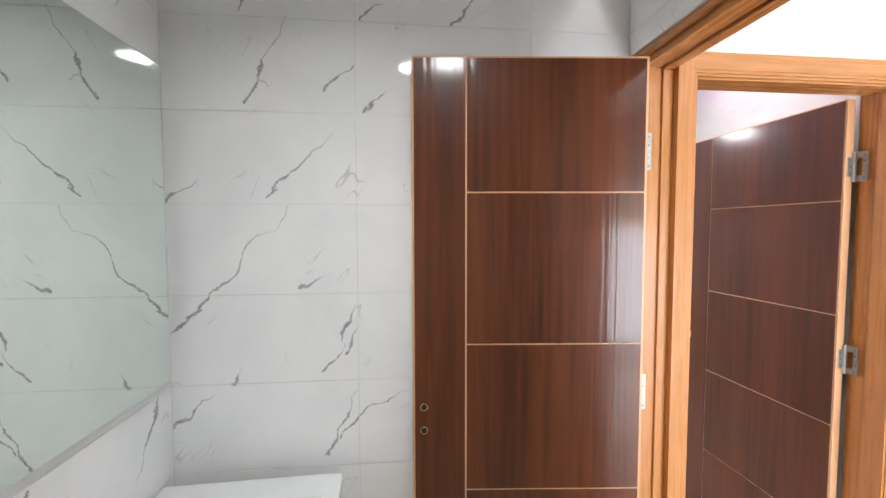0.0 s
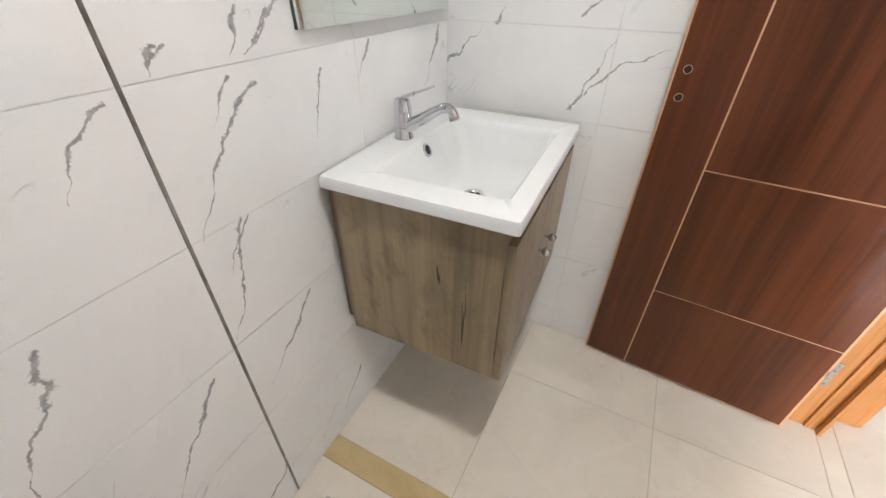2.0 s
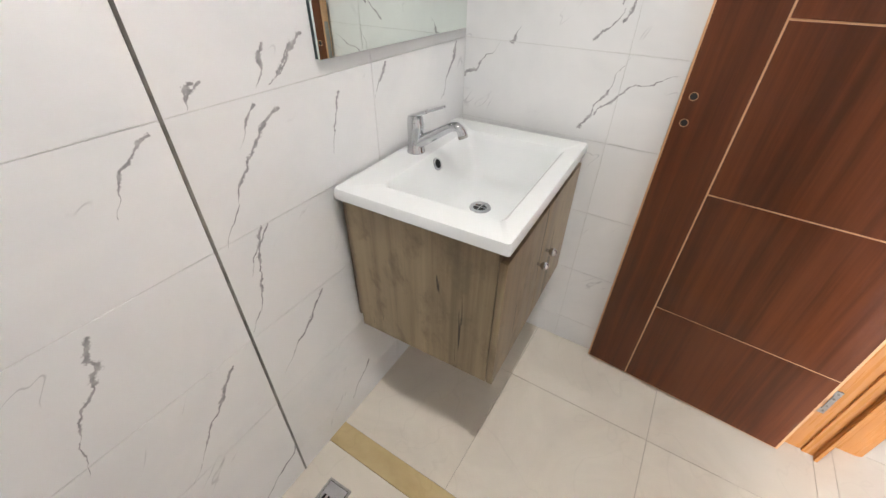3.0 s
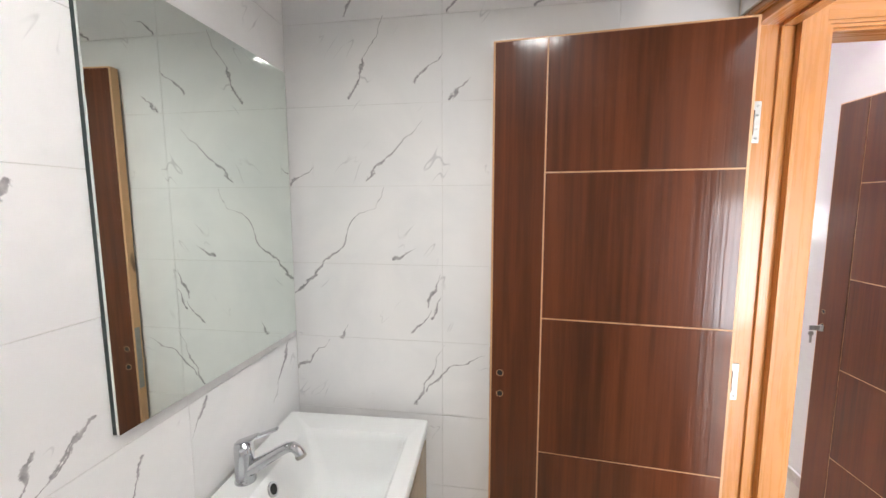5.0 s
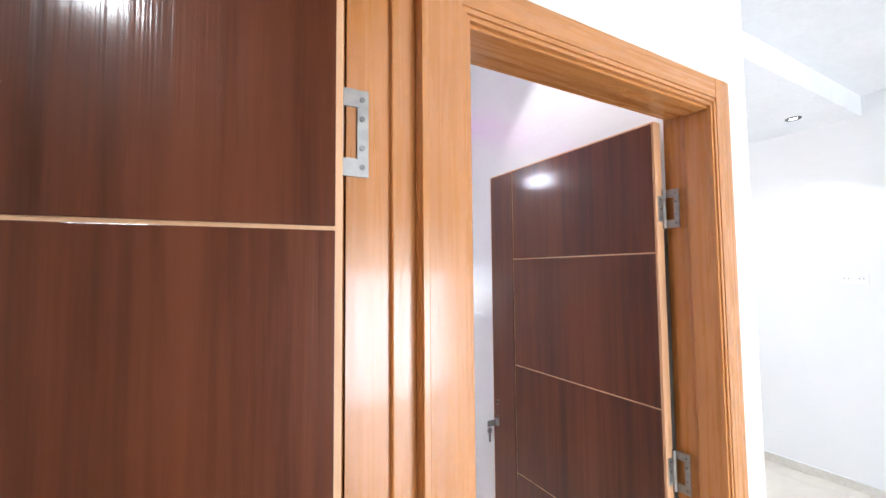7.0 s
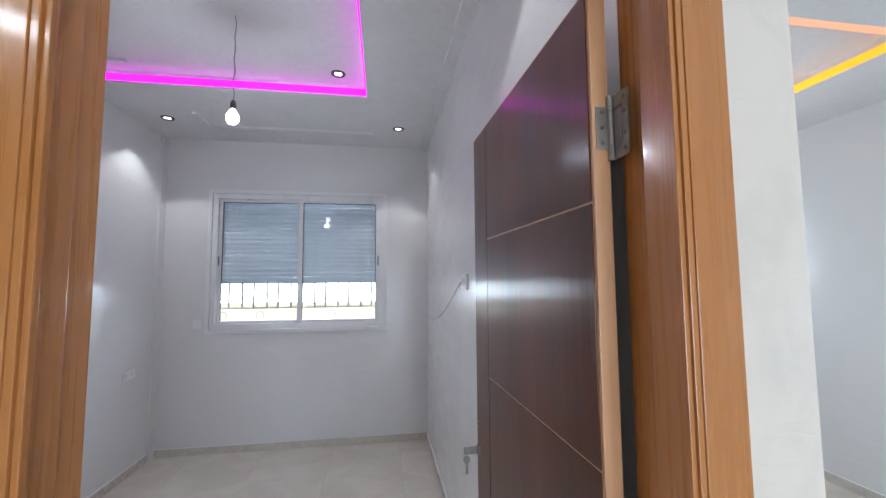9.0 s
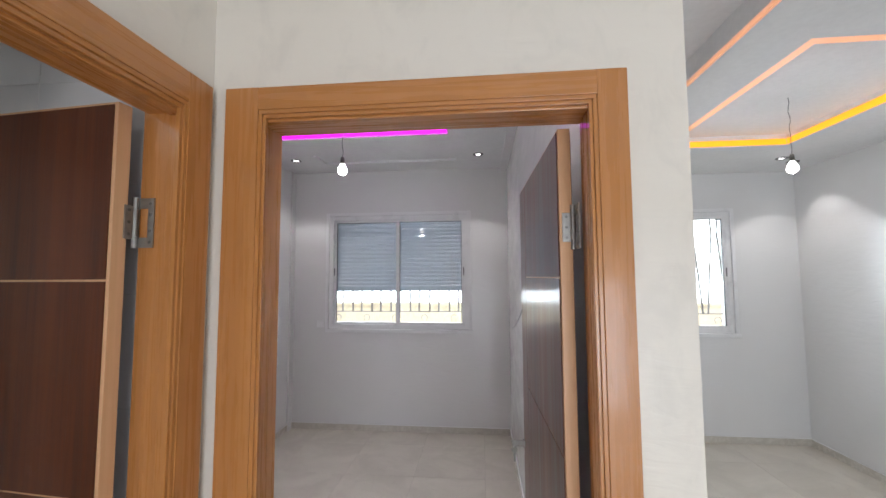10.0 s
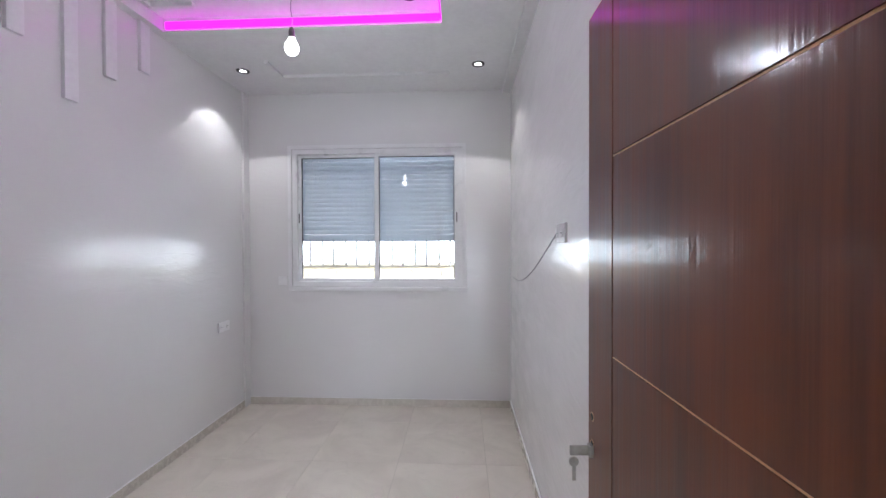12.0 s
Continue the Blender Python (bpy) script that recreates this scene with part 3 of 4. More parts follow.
def basin():
    ob = thing("wash_basin", "white ceramic wash basin set on the vanity", "basin")
    x0, x1, y0, y1, top, th = -0.462, 0.004, 0.618, 1.247, 0.892, 0.032
    # bowl outline: rim rectangle to a sloped floor
    bx0, bx1, by0, by1 = -0.360, -0.050, 0.700, 1.150
    bm = bmesh.new()

    def loop(a, b, c, d, z, r, n=6):
        out = []
        for cx, cy, s in ((b - r, d - r, 0), (a + r, d - r, 90), (a + r, c + r, 180), (b - r, c + r, 270)):
            for k in range(n + 1):
                w = radians(s + 90 * k / n)
                out.append(bm.verts.new((cx + r * math.cos(w), cy + r * math.sin(w), z)))
        return out

    rings = [loop(x0 + 0.004, x1 - 0.004, y0 + 0.004, y1 - 0.004, top - th, 0.004), loop(x0, x1, y0, y1, top - th + 0.004, 0.006), loop(x0, x1, y0, y1, top - 0.008, 0.008),
             loop(x0 + 0.003, x1 - 0.003, y0 + 0.003, y1 - 0.003, top - 0.001, 0.010), loop(x0 + 0.012, x1 - 0.012, y0 + 0.012, y1 - 0.012, top, 0.012),
             loop(bx0 - 0.008, bx1 + 0.008, by0 - 0.008, by1 + 0.008, top - 0.001, 0.02), loop(bx0, bx1, by0, by1, top - 0.008, 0.02),
             loop(bx0 + 0.008, bx1 - 0.004, by0 + 0.005, by1 - 0.005, top - 0.022, 0.022), loop(bx0 + 0.045, bx1 - 0.015, by0 + 0.025, by1 - 0.030, top - 0.100, 0.03),
             loop(bx0 + 0.060, bx1 - 0.028, by0 + 0.045, by1 - 0.050, top - 0.130, 0.04), loop(bx0 + 0.085, bx1 - 0.055, by0 + 0.085, by1 - 0.085, top - 0.145, 0.04),
             loop(bx0 + 0.13, bx1 - 0.12, by0 + 0.215, by1 - 0.165, top - 0.150, 0.02)]
    for lo, hi in zip(rings, rings[1:]):
        for k in range(len(lo)):
            bm.faces.new((lo[k], lo[(k + 1) % len(lo)], hi[(k + 1) % len(lo)], hi[k]))
    bm.faces.new(rings[-1])
    part("bowl", bm, M_CERAMIC, ob, smooth=True)
    cx, cy = (bx0 + bx1) / 2 - 0.01, (by0 + by1) / 2 + 0.03
    w = part("waste", lathe(bmesh.new(), [(0.019, 0.001), (0.021, 0.003), (0.031, 0.004), (0.033, 0.0)], (cx, cy, top - 0.1495)), M_CHROME, ob, "chrome waste", True)
    part("waste_hole", rod(bmesh.new(), (cx, cy, top - 0.1497), (cx, cy, top - 0.1485), 0.0195, sides=20), M_HOLE, w)
    part("waste_cross", boxes((cx - 0.019, cx + 0.019, cy - 0.002, cy + 0.002, top - 0.1485, top - 0.1465), (cx - 0.002, cx + 0.002, cy - 0.019, cy + 0.019, top - 0.1484, top - 0.1466)), M_CHROME, w)
    m = pose(bx0 + 0.0125, cy - 0.03, top - 0.029, 0, 64, 0)
    bm = lathe(bmesh.new(), [(0.012, 0.0), (0.013, 0.003), (0.018, 0.003), (0.019, 0.0)], (0, 0, 0.001))
    bm.transform(m)
    o = part("overflow_ring", bm, M_CHROME, ob, "chrome overflow ring", True)
    bm = rod(bmesh.new(), (0, 0, 0.0008), (0, 0, 0.0022), 0.0122)
    bm.transform(m)
    part("overflow_hole", bm, M_HOLE, o)
    return ob


def tap():
    ob = thing("mixer_tap", "chrome single-lever mixer tap on the basin", "tap", place=(-0.412, 0.915, 0.891))
    part("body", lathe(bmesh.new(), [(0.0, 0), (0.026, 0), (0.026, 0.004), (0.0235, 0.008), (0.0225, 0.045), (0.0235, 0.070), (0.0235, 0.084), (0.020, 0.091), (0, 0.092)], (0, 0, 0)), M_CHROME, ob, smooth=True)
    arc = [(0.004, 0, 0.026), (0.03, 0.003, 0.042), (0.06, 0.007, 0.060), (0.09, 0.011, 0.079), (0.108, 0.013, 0.088), (0.122, 0.015, 0.090), (0.132, 0.016, 0.085), (0.138, 0.017, 0.076), (0.141, 0.017, 0.068)]
    bm = tube(bmesh.new(), arc, [0.019, 0.017, 0.0150, 0.0135, 0.0128, 0.0128, 0.0128, 0.0130, 0.0130], 20)
    spout = part("spout", bm, M_CHROME, ob, smooth=True)
    part("aerator", rod(bmesh.new(), (0.1395, 0.017, 0.0705), (0.1425, 0.0172, 0.0625), 0.0136, 0.0136, 20), M_STEEL, spout)
    cap = lathe(bmesh.new(), [(0.0225, 0.0), (0.0225, 0.008), (0.016, 0.016), (0.0, 0.018)], (0, 0, 0))
    cap.transform(pose(0, 0, 0.088, 0, -8, 0))
    part("cap", cap, M_CHROME, ob, smooth=True)
    lever = box(bmesh.new(), -0.020, 0.040, -0.011, 0.011, -0.005, 0.005, 0.004)
    box(lever, 0.036, 0.095, -0.007, 0.007, -0.0035, 0.0035, 0.003)
    lever.transform(pose(0.0, 0, 0.105, 0, -21, 6))
    part("lever", lever, M_CHROME, ob)
    return ob


def mirror():
    ob = thing("wall_mirror", "frameless rectangular mirror on a wooden backing board", "mirror")
    y0, y1, z0, z1 = 0.632, 1.243, 1.17, 1.992
    # Dark green edge and the shadow gap behind the mirror, in one colour.
    part("backing_board", boxes((BX0 + 0.004, -0.4692, y0 + 0.001, y1 - 0.001, z0 + 0.001, z1 - 0.001)), M_EDGE_SHADE, ob, "dark edge of the backing board, its near-black also standing for the shadow gap")
    part("mirror_glass", boxes((-0.469, -0.464, y0, y1, z0, z1), bevel=0.0008), M_MIRROR, ob)
    return ob


for ob in (vanity(), basin(), tap()):
    swung(ob, 0.004, 0.612, 2.0)
mirror()
swung(wall_left, BX0, BY1, 1.2)


def floor_drain():
    ob = thing("floor_drain", "stainless steel shower drain with slotted grate", "drain", place=(-0.335, 0.205, 0.0), turn=2)
    w, l = 0.042, 0.122
    part("drain_frame", boxes((-w, -w + 0.006, -l, l, 0, 0.005), (w - 0.006, w, -l, l, 0, 0.005), (-w + 0.006, w - 0.006, -l, -l + 0.006, 0, 0.005), (-w + 0.006, w - 0.006, l - 0.006, l, 0, 0.005)), M_STEEL, ob)
    bm = boxes((-w + 0.008, w - 0.008, l - 0.045, l - 0.008, 0.002, 0.0045), (-w + 0.008, w - 0.008, -l + 0.008, -l + 0.045, 0.002, 0.0045))
    xs = [-0.034, -0.0255, -0.0175, -0.0105, -0.0025, 0.0035, 0.0115, 0.0185, 0.0265, 0.034]
    for a, b in zip(xs[::2], xs[1::2]):
        box(bm, a, b, -l + 0.045, l - 0.045, 0.002, 0.0045)
    for y in (-0.045, -0.015, 0.015, 0.045):
        for a, b in zip(xs[1::2], xs[2::2]):
            box(bm, a, b, y - 0.004, y + 0.004, 0.002, 0.0045)
    part("grate", bm, M_CHROME, ob)
    part("pit", boxes((-w + 0.006, w - 0.006, -l + 0.006, l - 0.006, 0.0005, 0.001)), M_HOLE, ob)


floor_drain()
swung(setting("corner_trim", boxes((BX0 - T, BX0 + 0.0020, 0.2985, 0.3045, 0.0, BZ)), M_TRIM, "dark metal joint strip between the wall tiles", "trim"), BX0, BY1, 1.2)


# lamps
def downlight(place, watts, cone=88, room="bedroom", radius=0.050, tone=(1.0, 0.97, 0.93)):
    x, y, zz = place
    ob = thing("downlight", "round recessed downlight with a black ring, switched on", "downlight", room + " downlights", place)
    part("ring", lathe(bmesh.new(), [(radius * 0.50, -0.001), (radius * 0.58, -0.006), (radius * 0.95, -0.005), (radius, 0.0)], (0, 0, 0)), M_BLACK, ob, smooth=True)
    part("lens", lathe(bmesh.new(), [(0.0, -0.0015), (radius * 0.51, -0.0015)], (0, 0, 0)), M_LENS, ob)
    lamp("downlight_beam", "SPOT", (x, y, zz - 0.012), watts, tone, 0.02, None, cone, 0.22)


# The pair at y = 1.80 is unseen, added to mirror the window pair.
for p in ((-0.305, 4.29), (1.57, 4.275), (-0.305, 1.80), (1.57, 1.80)):
    downlight((*p, RZ), 14)
downlight((1.13, 3.55, RZ + 0.085), 5)
# The one at (2.42, 4.3) is unseen and added.
for p in ((4.33, 4.27), (4.52, 4.40), (4.40, 2.05), (2.42, 4.3)):
    downlight((*p, LZ if p[0] > 2.7 else HZ), 9, room="living room")
downlight((0.70, 1.235, BZ), 0.8, 50, "bathroom")


def panel_light(place, watts, tone, radius=0.08):
    x, y, zz = place
    ob = thing("ceiling_panel_light", "round white LED panel set in the bathroom ceiling, switched on", "ceiling light", place=place)
    part("rim", lathe(bmesh.new(), [(radius, -0.001), (radius + 0.002, -0.007), (radius + 0.012, -0.006), (radius + 0.014, 0.0)], (0, 0, 0), 40), M_PLASTIC, ob, smooth=True)
    li = lamp("panel_glow", "AREA", (x, y, zz - 0.004), watts, tone)
    li.data.shape, li.data.size, li.data.spread = "DISK", radius * 2, radians(150)


panel_light((0.22, 0.32, BZ), 5.6, (0.98, 1.0, 0.98))


def bare_bulb(place, drop, watts):
    x, y, zz = place
    ob = thing("bare_bulb", "lit bare bulb hanging on a thin twisted wire", "pendant bulb", "bare bulbs", place)
    pts = [(0.004 * math.sin(k * 1.9), 0.004 * math.cos(k * 1.3), 0.075 + (drop - 0.075) * k / 12) for k in range(13)]
    pts[0] = (0, 0, 0.07)
    part("wire", tube(bmesh.new(), pts, 0.0022), M_WIRE, ob)
    part("socket", lathe(bmesh.new(), [(0, 0.075), (0.010, 0.074), (0.014, 0.06), (0.0145, 0.03), (0.012, 0.026), (0, 0.026)], (0, 0, 0), 16), M_TRIM, ob, smooth=True)
    part("bulb", lathe(bmesh.new(), [(0.0, -0.050), (0.016, -0.047), (0.028, -0.035), (0.032, -0.020), (0.029, -0.003), (0.018, 0.017), (0.013, 0.028)], (0, 0, 0), 20), M_BULB, ob, smooth=True)
    lamp("bulb_light", "POINT", (x, y, zz - 0.10), watts, (0.93, 0.96, 1.0), 0.03)


bare_bulb((0.655, 3.016, 2.42), RZ + 0.085 - 2.42, 7.0)
bare_bulb((3.59, 3.16, 2.38), LZ + 0.09 - 2.38, 6)


# wall battens of the bedroom
for y, low in ((3.60, 2.572), (3.36, 2.436), (3.13, 2.228), (2.88, 2.44), (2.63, 2.23), (2.38, 2.44)):
    b = thing("wall_batten", "white vertical gypsum batten hanging down the wall", "wall moulding", "wall battens")
    part("batten", boxes((RX0, RX0 + 0.022, y - 0.036, y + 0.036, low, RZ + (0.085 if PY0 < y < PY1 else 0) - 0.002), bevel=0.003), M_CEIL, b)
tagged(new("wall_pier", mesh("wall_pier", boxes((RX0, RX0 + 0.02, 4.70, RY1, 0, RZ)), M_WALL)), "shallow plaster pier in the bedroom corner", "wall", kind="structure")


# windows
def sliding_window(name, x0, x1, z0, z1, y, label, shutter=None, bars=True):
    ob = tagged(thing(name, label, "window"), kind="structure")
    f = 0.045
    d0, d1 = y + 0.01, y + 0.075
    part("window_frame", boxes((x0, x0 + f, d0, d1, z0, z1), (x1 - f, x1, d0, d1, z0, z1), (x0 + f, x1 - f, d0, d1, z0, z0 + f), (x0 + f, x1 - f, d0, d1, z1 - f, z1), bevel=0.002), M_ALU, ob)
    a = 0.035
    part("architrave", boxes((x0 - a, x0, y - 0.008, y, z0 - a, z1 + a), (x1, x1 + a, y - 0.008, y, z0 - a, z1 + a), (x0, x1, y - 0.008, y, z1, z1 + a), bevel=0.002), M_ALU, ob)
    part("window_sill", boxes((x0 - 0.02, x1 + 0.045, y - 0.022, y + 0.012, z0 - 0.038, z0 - 0.002), bevel=0.004), M_ALU, ob)
    mid = (x0 + x1) / 2
    for k, (a0, a1) in enumerate(((x0 + 0.03, mid + 0.02), (mid - 0.02, x1 - 0.03))):
        e = d0 + (0.040 if k == 0 else 0.006)
        s = 0.042
        lo, hi = z0 + 0.03, z1 - 0.03
        sash = part("sash", boxes((a0, a0 + s, e, e + 0.026, lo, hi), (a1 - s, a1, e, e + 0.026, lo, hi), (a0 + s, a1 - s, e, e + 0.026, lo, lo + s), (a0 + s, a1 - s, e, e + 0.026, hi - s, hi), bevel=0.002), M_ALU, ob)
        part("gasket", boxes((a0 + s, a0 + s + 0.005, e + 0.004, e + 0.02, lo + s, hi - s), (a1 - s - 0.005, a1 - s, e + 0.004, e + 0.02, lo + s, hi - s), (a0 + s, a1 - s, e + 0.004, e + 0.02, hi - s - 0.006, hi - s)), M_BLACK, sash)
        g = part("pane", boxes((a0 + s, a1 - s, e + 0.010, e + 0.015, lo + s, hi - s)), M_GLASS, sash)
        g.visible_shadow = False
        hx = a0 + 0.012 if k == 0 else a1 - 0.024
        part("latch", boxes((hx, hx + 0.012, e - 0.004, e, (lo + hi) / 2 - 0.045, (lo + hi) / 2 + 0.045), bevel=0.002), M_BLACK, sash)
    return ob


def roller_shutter(x0, x1, low, top, y):
    ob = thing("roller_shutter", "half-lowered grey roller shutter with rows of light slots", "shutter")
    step, n = 0.043, int((top - low) / 0.043)
    # a slat is a shallow hollow bow; its thin upper lip carries the row of light slots
    bow = [(0.0, 0.0034), (0.004, 0.0014), (0.016, 0.0004), (0.028, 0.0010), (0.0345, 0.0036), (0.0345, 0.0062), (0.026, 0.0090), (0.010, 0.0095), (0.0, 0.0070)]
    bm = bmesh.new()
    ends = [[bm.verts.new((x, d, h)) for h, d in bow] for x in (x0, x1)]
    for k in range(len(bow)):
        j = (k + 1) % len(bow)
        bm.faces.new((ends[0][k], ends[0][j], ends[1][j], ends[1][k]))
    bm.faces.new(ends[0]), bm.faces.new(ends[1])
    body = mesh("slat", bm, M_SLAT)
    lip = bmesh.new()
    xx = x0
    while xx < x1 - 0.02:
        box(lip, xx, xx + 0.0130, 0.0046, 0.0059, 0.0380, 0.0392)
        xx += 0.0215
    box(lip, x0, x1, 0.0045, 0.0060, 0.0345, 0.0380)
    box(lip, x0, x1, 0.0045, 0.0060, 0.0392, step + 0.001)
    lip = mesh("slat_link", lip, M_SLAT)
    shut = mesh("slat_link", boxes((x0, x1, 0.0045, 0.0060, 0.0345, step + 0.001)), M_SLAT)
    for k in range(n):
        for nm, data in (("slat", body), ("slat_link", shut if k == n - 4 else lip)):
            piece = new(nm, data)
            piece.parent, piece.location = ob, (0, y, low + k * step)
    part("end_slat", boxes((x0, x1, y - 0.002, y + 0.012, low - 0.03, low), bevel=0.002), M_SLAT, ob)
    part("guide", boxes((x0 - 0.03, x0, y - 0.004, y + 0.016, WZ0, top + 0.03)), M_ALU, ob)
    part("guide", boxes((x1, x1 + 0.03, y - 0.004, y + 0.016, WZ0, top + 0.03)), M_ALU, ob)


def window_grille(x0, x1, z0, z1, y, curls):
    ob = thing("window_grille", "painted wrought iron window grille with curled bars", "grille")
    for zz in (z0 + 0.03, z0 + 0.16, z1 - 0.04):
        part("rail", boxes((x0, x1, y - 0.004, y + 0.004, zz - 0.006, zz + 0.006)), M_IRON, ob)
    n = int((x1 - x0) / 0.112)
    for k in range(n + 1):
        x = x0 + (x1 - x0) * k / n
        bm = bmesh.new()
        lean = (0.045 if k % 2 else -0.045) * curls
        tube(bm, [(x - lean, y, z0 + 0.16), (x - lean * 0.5, y, z0 + 0.4), (x + lean, y, z1 - 0.20), (x + lean * 0.7, y, z1 - 0.04)], 0.0100)
        part("bar", bm, M_IRON, ob)
    for k in range(0, n, 3):
        x = x0 + (x1 - x0) * (k + 0.5) / n
        bm = bmesh.new()
        tube(bm, [(x + 0.035 * math.cos(radians(w)), y, z0 + 0.09 + 0.035 * math.sin(radians(w))) for w in range(-60, 241, 30)], 0.004)
        part("curl", bm, M_IRON, ob)


sliding_window("window_1", WX0, WX1, WZ0, WZ1, RY1, "white aluminium sliding window behind a half-lowered shutter")
roller_shutter(WX0 + 0.032, WX1 - 0.032, 1.545, WZ1 - 0.02, RY1 + 0.10)
window_grille(WX0, WX1, WZ0 + 0.02, WZ1, RY1 + 0.17, 0.12)
sliding_window("window_2", VX0, VX1, VZ0, VZ1, LY1, "white aluminium sliding window with an iron grille outside")
window_grille(VX0, VX1, VZ0 + 0.02, VZ1, LY1 + 0.19, 0.75)


# sockets and cable
def wall_plate(place, turn, wide, label, category, holes):
    ob = thing("wall_socket" if holes else "wall_switch", label, category, "", place, turn)
    w = wide / 2
    part("plate", boxes((-w, w, -0.010, 0, -0.041, 0.041), bevel=0.003), M_PLASTIC, ob)
    if holes:
        for c in ([0] if wide < 0.1 else [-0.04, 0.04]):
            part("insert", lathe(bmesh.new(), [(0.0, 0.004), (0.016, 0.004), (0.019, 0.0), (0.021, 0.0)], (0, 0, 0), 18), M_PLASTIC, ob).matrix_basis = pose(c, -0.0125, 0, 90)
            bm = bmesh.new()
            for dx in (-0.0095, 0.0095):
                rod(bm, (c + dx, -0.0168, 0), (c + dx, -0.0150, 0), 0.003)
            part("pin_hole", bm, M_HOLE, ob)
    else:
        part("rocker", boxes((-0.026, 0.026, -0.014, -0.010, -0.030, 0.030), bevel=0.0015), M_PLASTIC, ob)


wall_plate((-0.225, RY1 - 0.0005, 1.155), 0, 0.082, "white switch plate beside the window", "switch", False)
wall_plate((RX0 + 0.0005, 4.40, 0.806), 90, 0.15, "white double socket low on the wall", "socket", True)
wall_plate((RX1 - 0.0005, 2.95, 1.535), -90, 0.15, "white double socket with a cable plugged in", "socket", True)
wall_plate((LX1 - 0.0005, 1.886, 1.546), -90, 0.15, "white double socket on the living room wall", "socket", True)
cable = thing("loose_cable", "grey cable drooping along the wall from a socket", "cable")
pts = [(RX1 - 0.02, 2.99 + 1.5 * k / 14, 1.53 - 0.32 * math.sin(math.pi * 0.56 * k / 14)) for k in range(15)]
part("cord", tube(bmesh.new(), pts, 0.0035), M_WIRE, cable)

# outside
setting("ground", boxes((-60, 60, -60, 60, -0.6, -0.25)), M_GROUND, "dusty pale ground outside", "ground")
# Emissive sheet added in place of the sky; it also lights both rooms.
setting("backdrop", boxes((-22, 28, 16.0, 16.1, -0.3, 16)), M_SKY_GLOW, "glowing sheet standing in for the overexposed pale sky and distance outside the windows", "backdrop")
yard = thing("yard_wall", "pale rendered boundary wall across the yard", "wall")
part("wall", boxes((-7, 11, 9.0, 9.2, -0.25, 1.04), bevel=0.01), M_RENDER, yard)
part("coping", boxes((-7, 11, 8.96, 9.24, 1.04, 1.11), bevel=0.01), M_RENDER, yard)


# pieces: skirting, floor tiles, wall tiles
def skirting(name, runs):
    """Runs along x or y: (x0, x1, y0, y1)."""
    base = tagged(thing(name, "beige tile skirting along the wall", "skirting"), kind="structure")
    for x0, x1, y0, y1 in runs:
        part("skirting_tile", boxes((x0, x1, y0, y1, 0, 0.066), bevel=0.0015), M_SKIRT, base)
        part("grout_line", boxes((x0, x1, y0 + 0.002, y1 - 0.002, 0.066, 0.071)), M_CEIL, base)


S = 0.010
skirting("baseboard_bedroom", [(RX0, RX1, RY1 - S, RY1), (RX0, RX0 + S, RY0, RY1 - S - 0.001), (RX1 - S, RX1, RY0, RY1 - S - 0.001)])
skirting("baseboard_living", [(LX0, LX1, LY1 - S, LY1), (LX1 - S, LX1, LY0, LY1 - S - 0.001), (LX0, LX0 + S, FY, LY1 - S - 0.001), (1.915, LX0, FY - S, FY)])


def tiled_floor(name, x0, x1, y0, y1, size, ox, oy, label):
    base = setting(name, boxes((x0, x1, y0, y1, -0.25, -0.002)), M_JOINT, label, "floor")
    cache = {}
    j = 0.0009
    for i in range(math.floor((x0 - ox) / size), math.ceil((x1 - ox) / size)):
        for k in range(math.floor((y0 - oy) / size), math.ceil((y1 - oy) / size)):
            a0, a1 = max(x0, ox + i * size) + j, min(x1, ox + (i + 1) * size) - j
            b0, b1 = max(y0, oy + k * size) + j, min(y1, oy + (k + 1) * size) - j
            if a1 - a0 < 0.01 or b1 - b0 < 0.01:
                continue
            key = (round(a1 - a0, 4), round(b1 - b0, 4))
            if key not in cache:
                cache[key] = mesh("floor_tile", boxes((-key[0] / 2, key[0] / 2, -key[1] / 2, key[1] / 2, -0.01, 0), bevel=0.0008), M_FLOOR)
            t = new("floor_tile", cache[key])
            t.parent = base
            t.location = ((a0 + a1) / 2, (b0 + b1) / 2, 0)


tiled_floor("floor_bathroom", BX0 - T, HX, 0.490, RY0, 0.51, -0.055, 0.490, "polished beige tile floor of the bathroom")
tiled_floor("floor_shower", BX0 - T, HX, BY0 - T, 0.412, 0.51, -0.055, -0.098, "polished tile floor of the shower area")
setting("floor_strip", boxes((BX0 - T, BX1, 0.4125, 0.4895, -0.25, 0.0015), bevel=0.001), M_STRIP, "yellow marble strip dividing the bathroom floor", "floor")
tiled_floor("floor_bedroom", RX0, RX1, RY0, RY1, 0.60, 0.40, 1.455, "polished beige tile floor of the bedroom")
tiled_floor("floor_living", HX, LX1, LY0, FY, 0.60, 0.40, 1.355, "polished beige tile floor of the hall")
tiled_floor("floor_living_north", LX0, LX1, FY, LY1, 0.60, 0.40, 1.355, "polished beige tile floor of the living room")
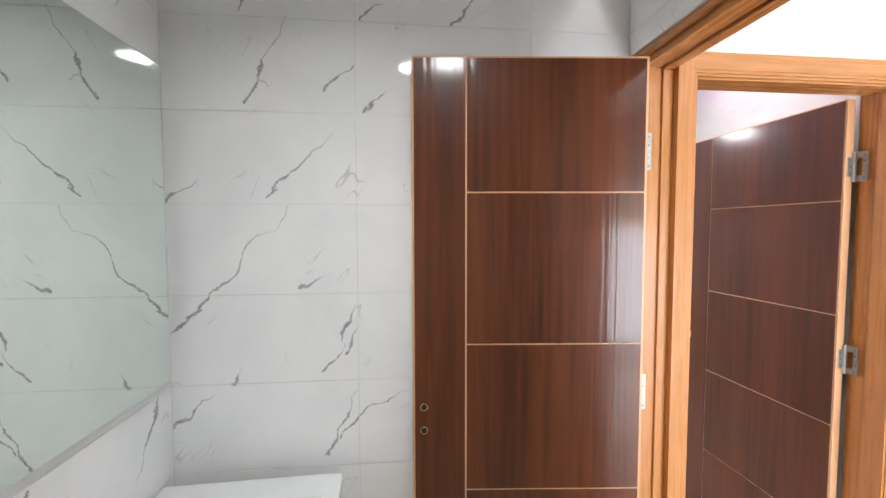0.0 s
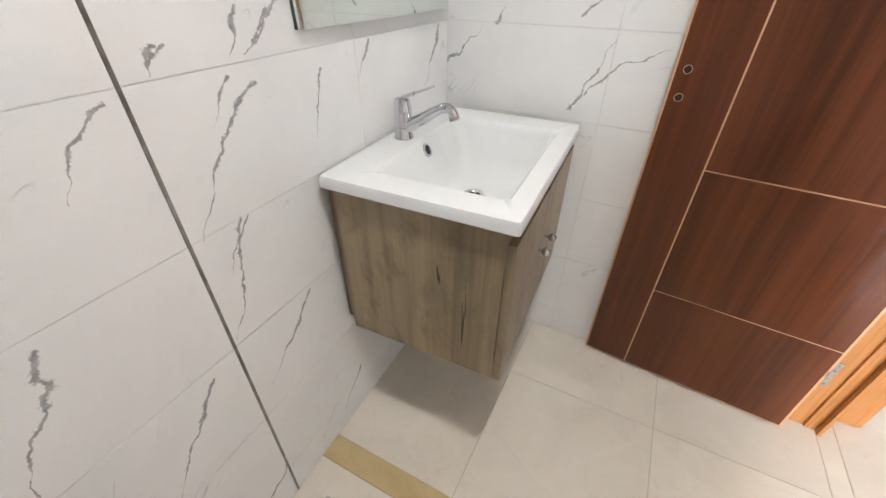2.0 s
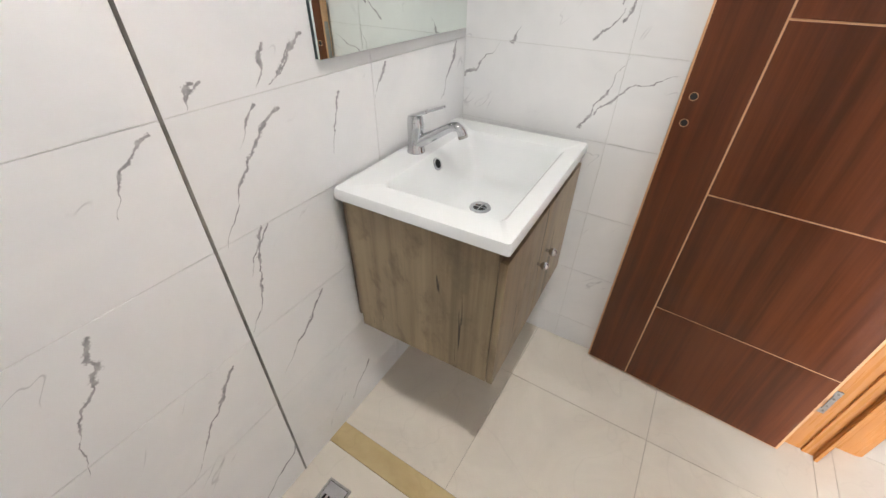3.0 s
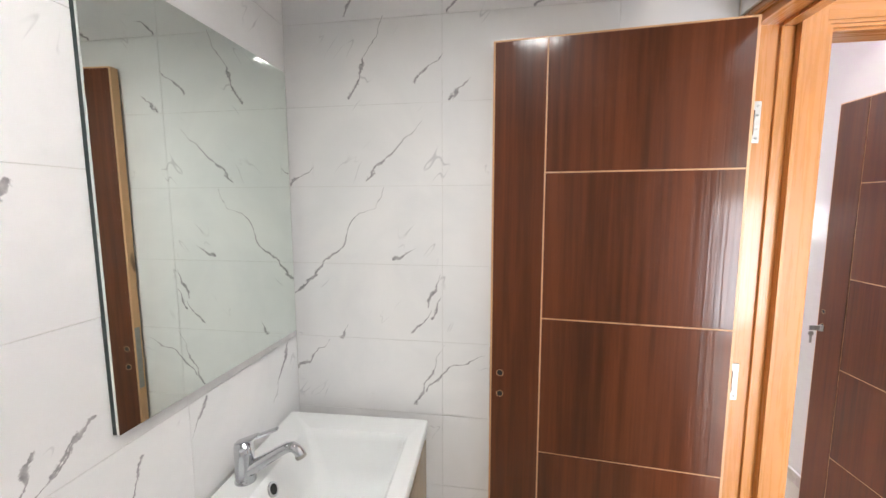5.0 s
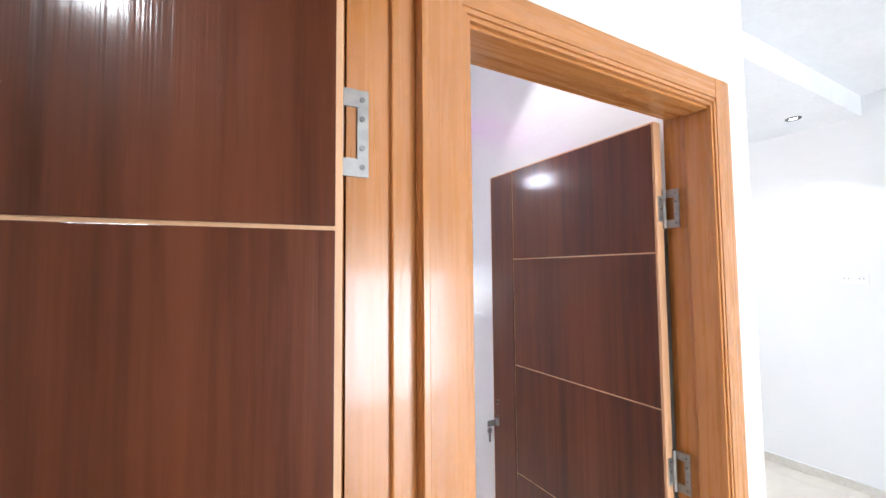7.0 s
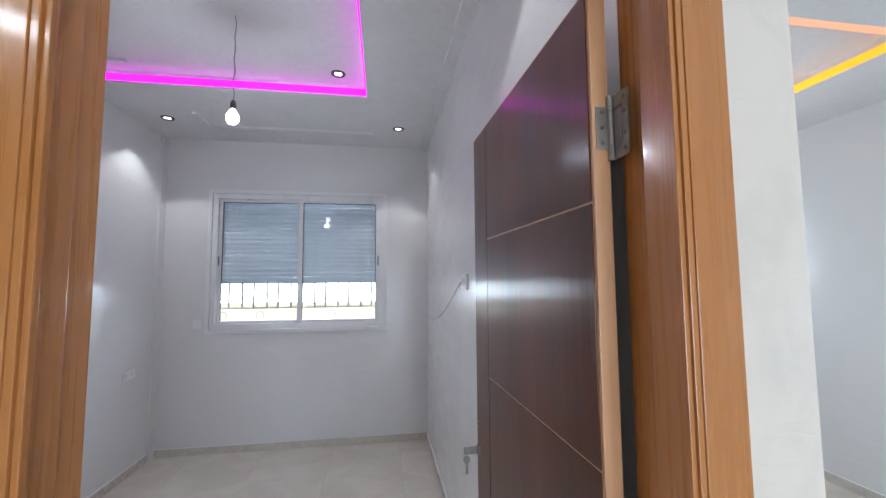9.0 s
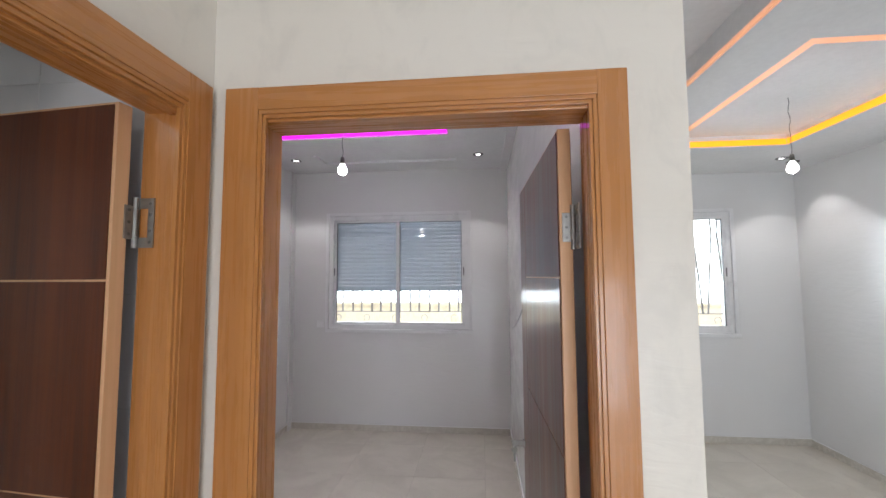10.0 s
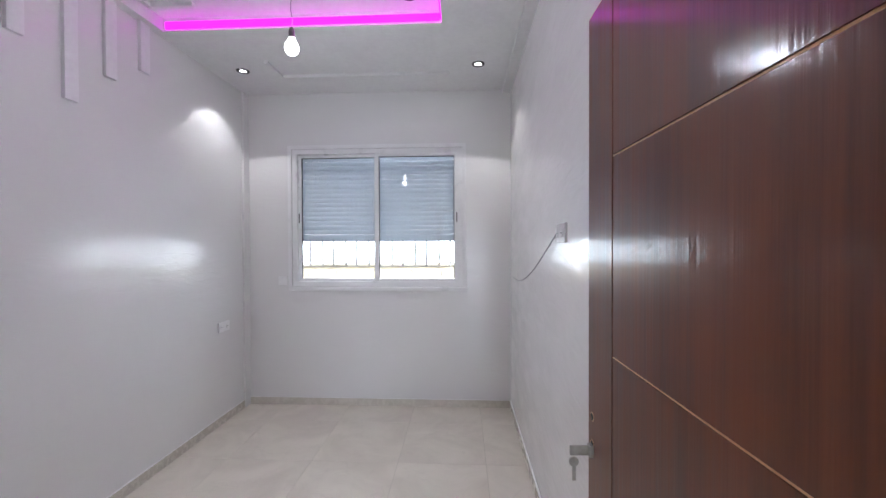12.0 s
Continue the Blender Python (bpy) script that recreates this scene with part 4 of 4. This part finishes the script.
setting("floor_threshold", boxes((HX, LX0, FY, RY0, -0.25, 0.0)), M_FLOOR, "beige threshold under the bedroom door", "floor")

ROWS = [0.0, 0.123] + [0.123 + 0.2535 * k for k in range(1, 10)] + [BZ]


def wall_tiles(base, axis, at, out, a0, a1, joint, material, skip=None):
    """Tiles 50 cm by 25 cm on a wall whose face lies at x = at (axis 0) or y = at (axis 1), the room on the side of out."""
    size, j, cache = 0.505, 0.0009, {}
    cols = sorted({a0, a1, *(joint + size * k for k in range(-8, 9) if a0 + 0.02 < joint + size * k < a1 - 0.02)})
    for c0, c1 in zip(cols, cols[1:]):
        for z0, z1 in zip(ROWS, ROWS[1:]):
            spans = [(c0, c1, z0, z1)]
            if skip:
                s0, s1, sz = skip
                if c0 < s1 and c1 > s0 and z0 < sz:
                    spans = [(c0, s0, z0, z1), (s1, c1, z0, z1), (max(c0, s0), min(c1, s1), max(z0, sz), z1)]
            for b0, b1, y0, y1 in spans:
                if b1 - b0 < 0.012 or y1 - y0 < 0.012:
                    continue
                key = (round(b1 - b0, 4), round(y1 - y0, 4))
                if key not in cache:
                    w, h = key[0] / 2 - j, key[1] / 2 - j
                    row = (-T / 2, T / 2, -w, w, -h, h) if axis == 0 else (-w, w, -T / 2, T / 2, -h, h)
                    cache[key] = mesh("wall_tile", boxes(row, bevel=0.0005), material)
                t = new("wall_tile", cache[key])
                t.parent = base
                m = at - out * T / 2
                t.location = (m, (b0 + b1) / 2, (y0 + y1) / 2) if axis == 0 else ((b0 + b1) / 2, m, (y0 + y1) / 2)
                tip, turn = radians(random.uniform(-0.22, 0.22)), radians(random.uniform(-0.08, 0.08))
                t.rotation_euler = (0, tip, turn) if axis == 0 else (tip, 0, turn)


wall_tiles(wall_back, 1, BY1, -1, BX0, BX1, 0.022, M_BACK)
wall_tiles(wall_left, 0, BX0, 1, BY0, BY1, 0.3015, M_LEFT)
wall_tiles(wall_door, 0, BX1, -1, BY0, BY1, 0.291, M_TILE, (DY0, DY1, DZ))
wall_tiles(wall_front, 1, BY0, 1, BX0, BX1, 0.022, M_BACK)
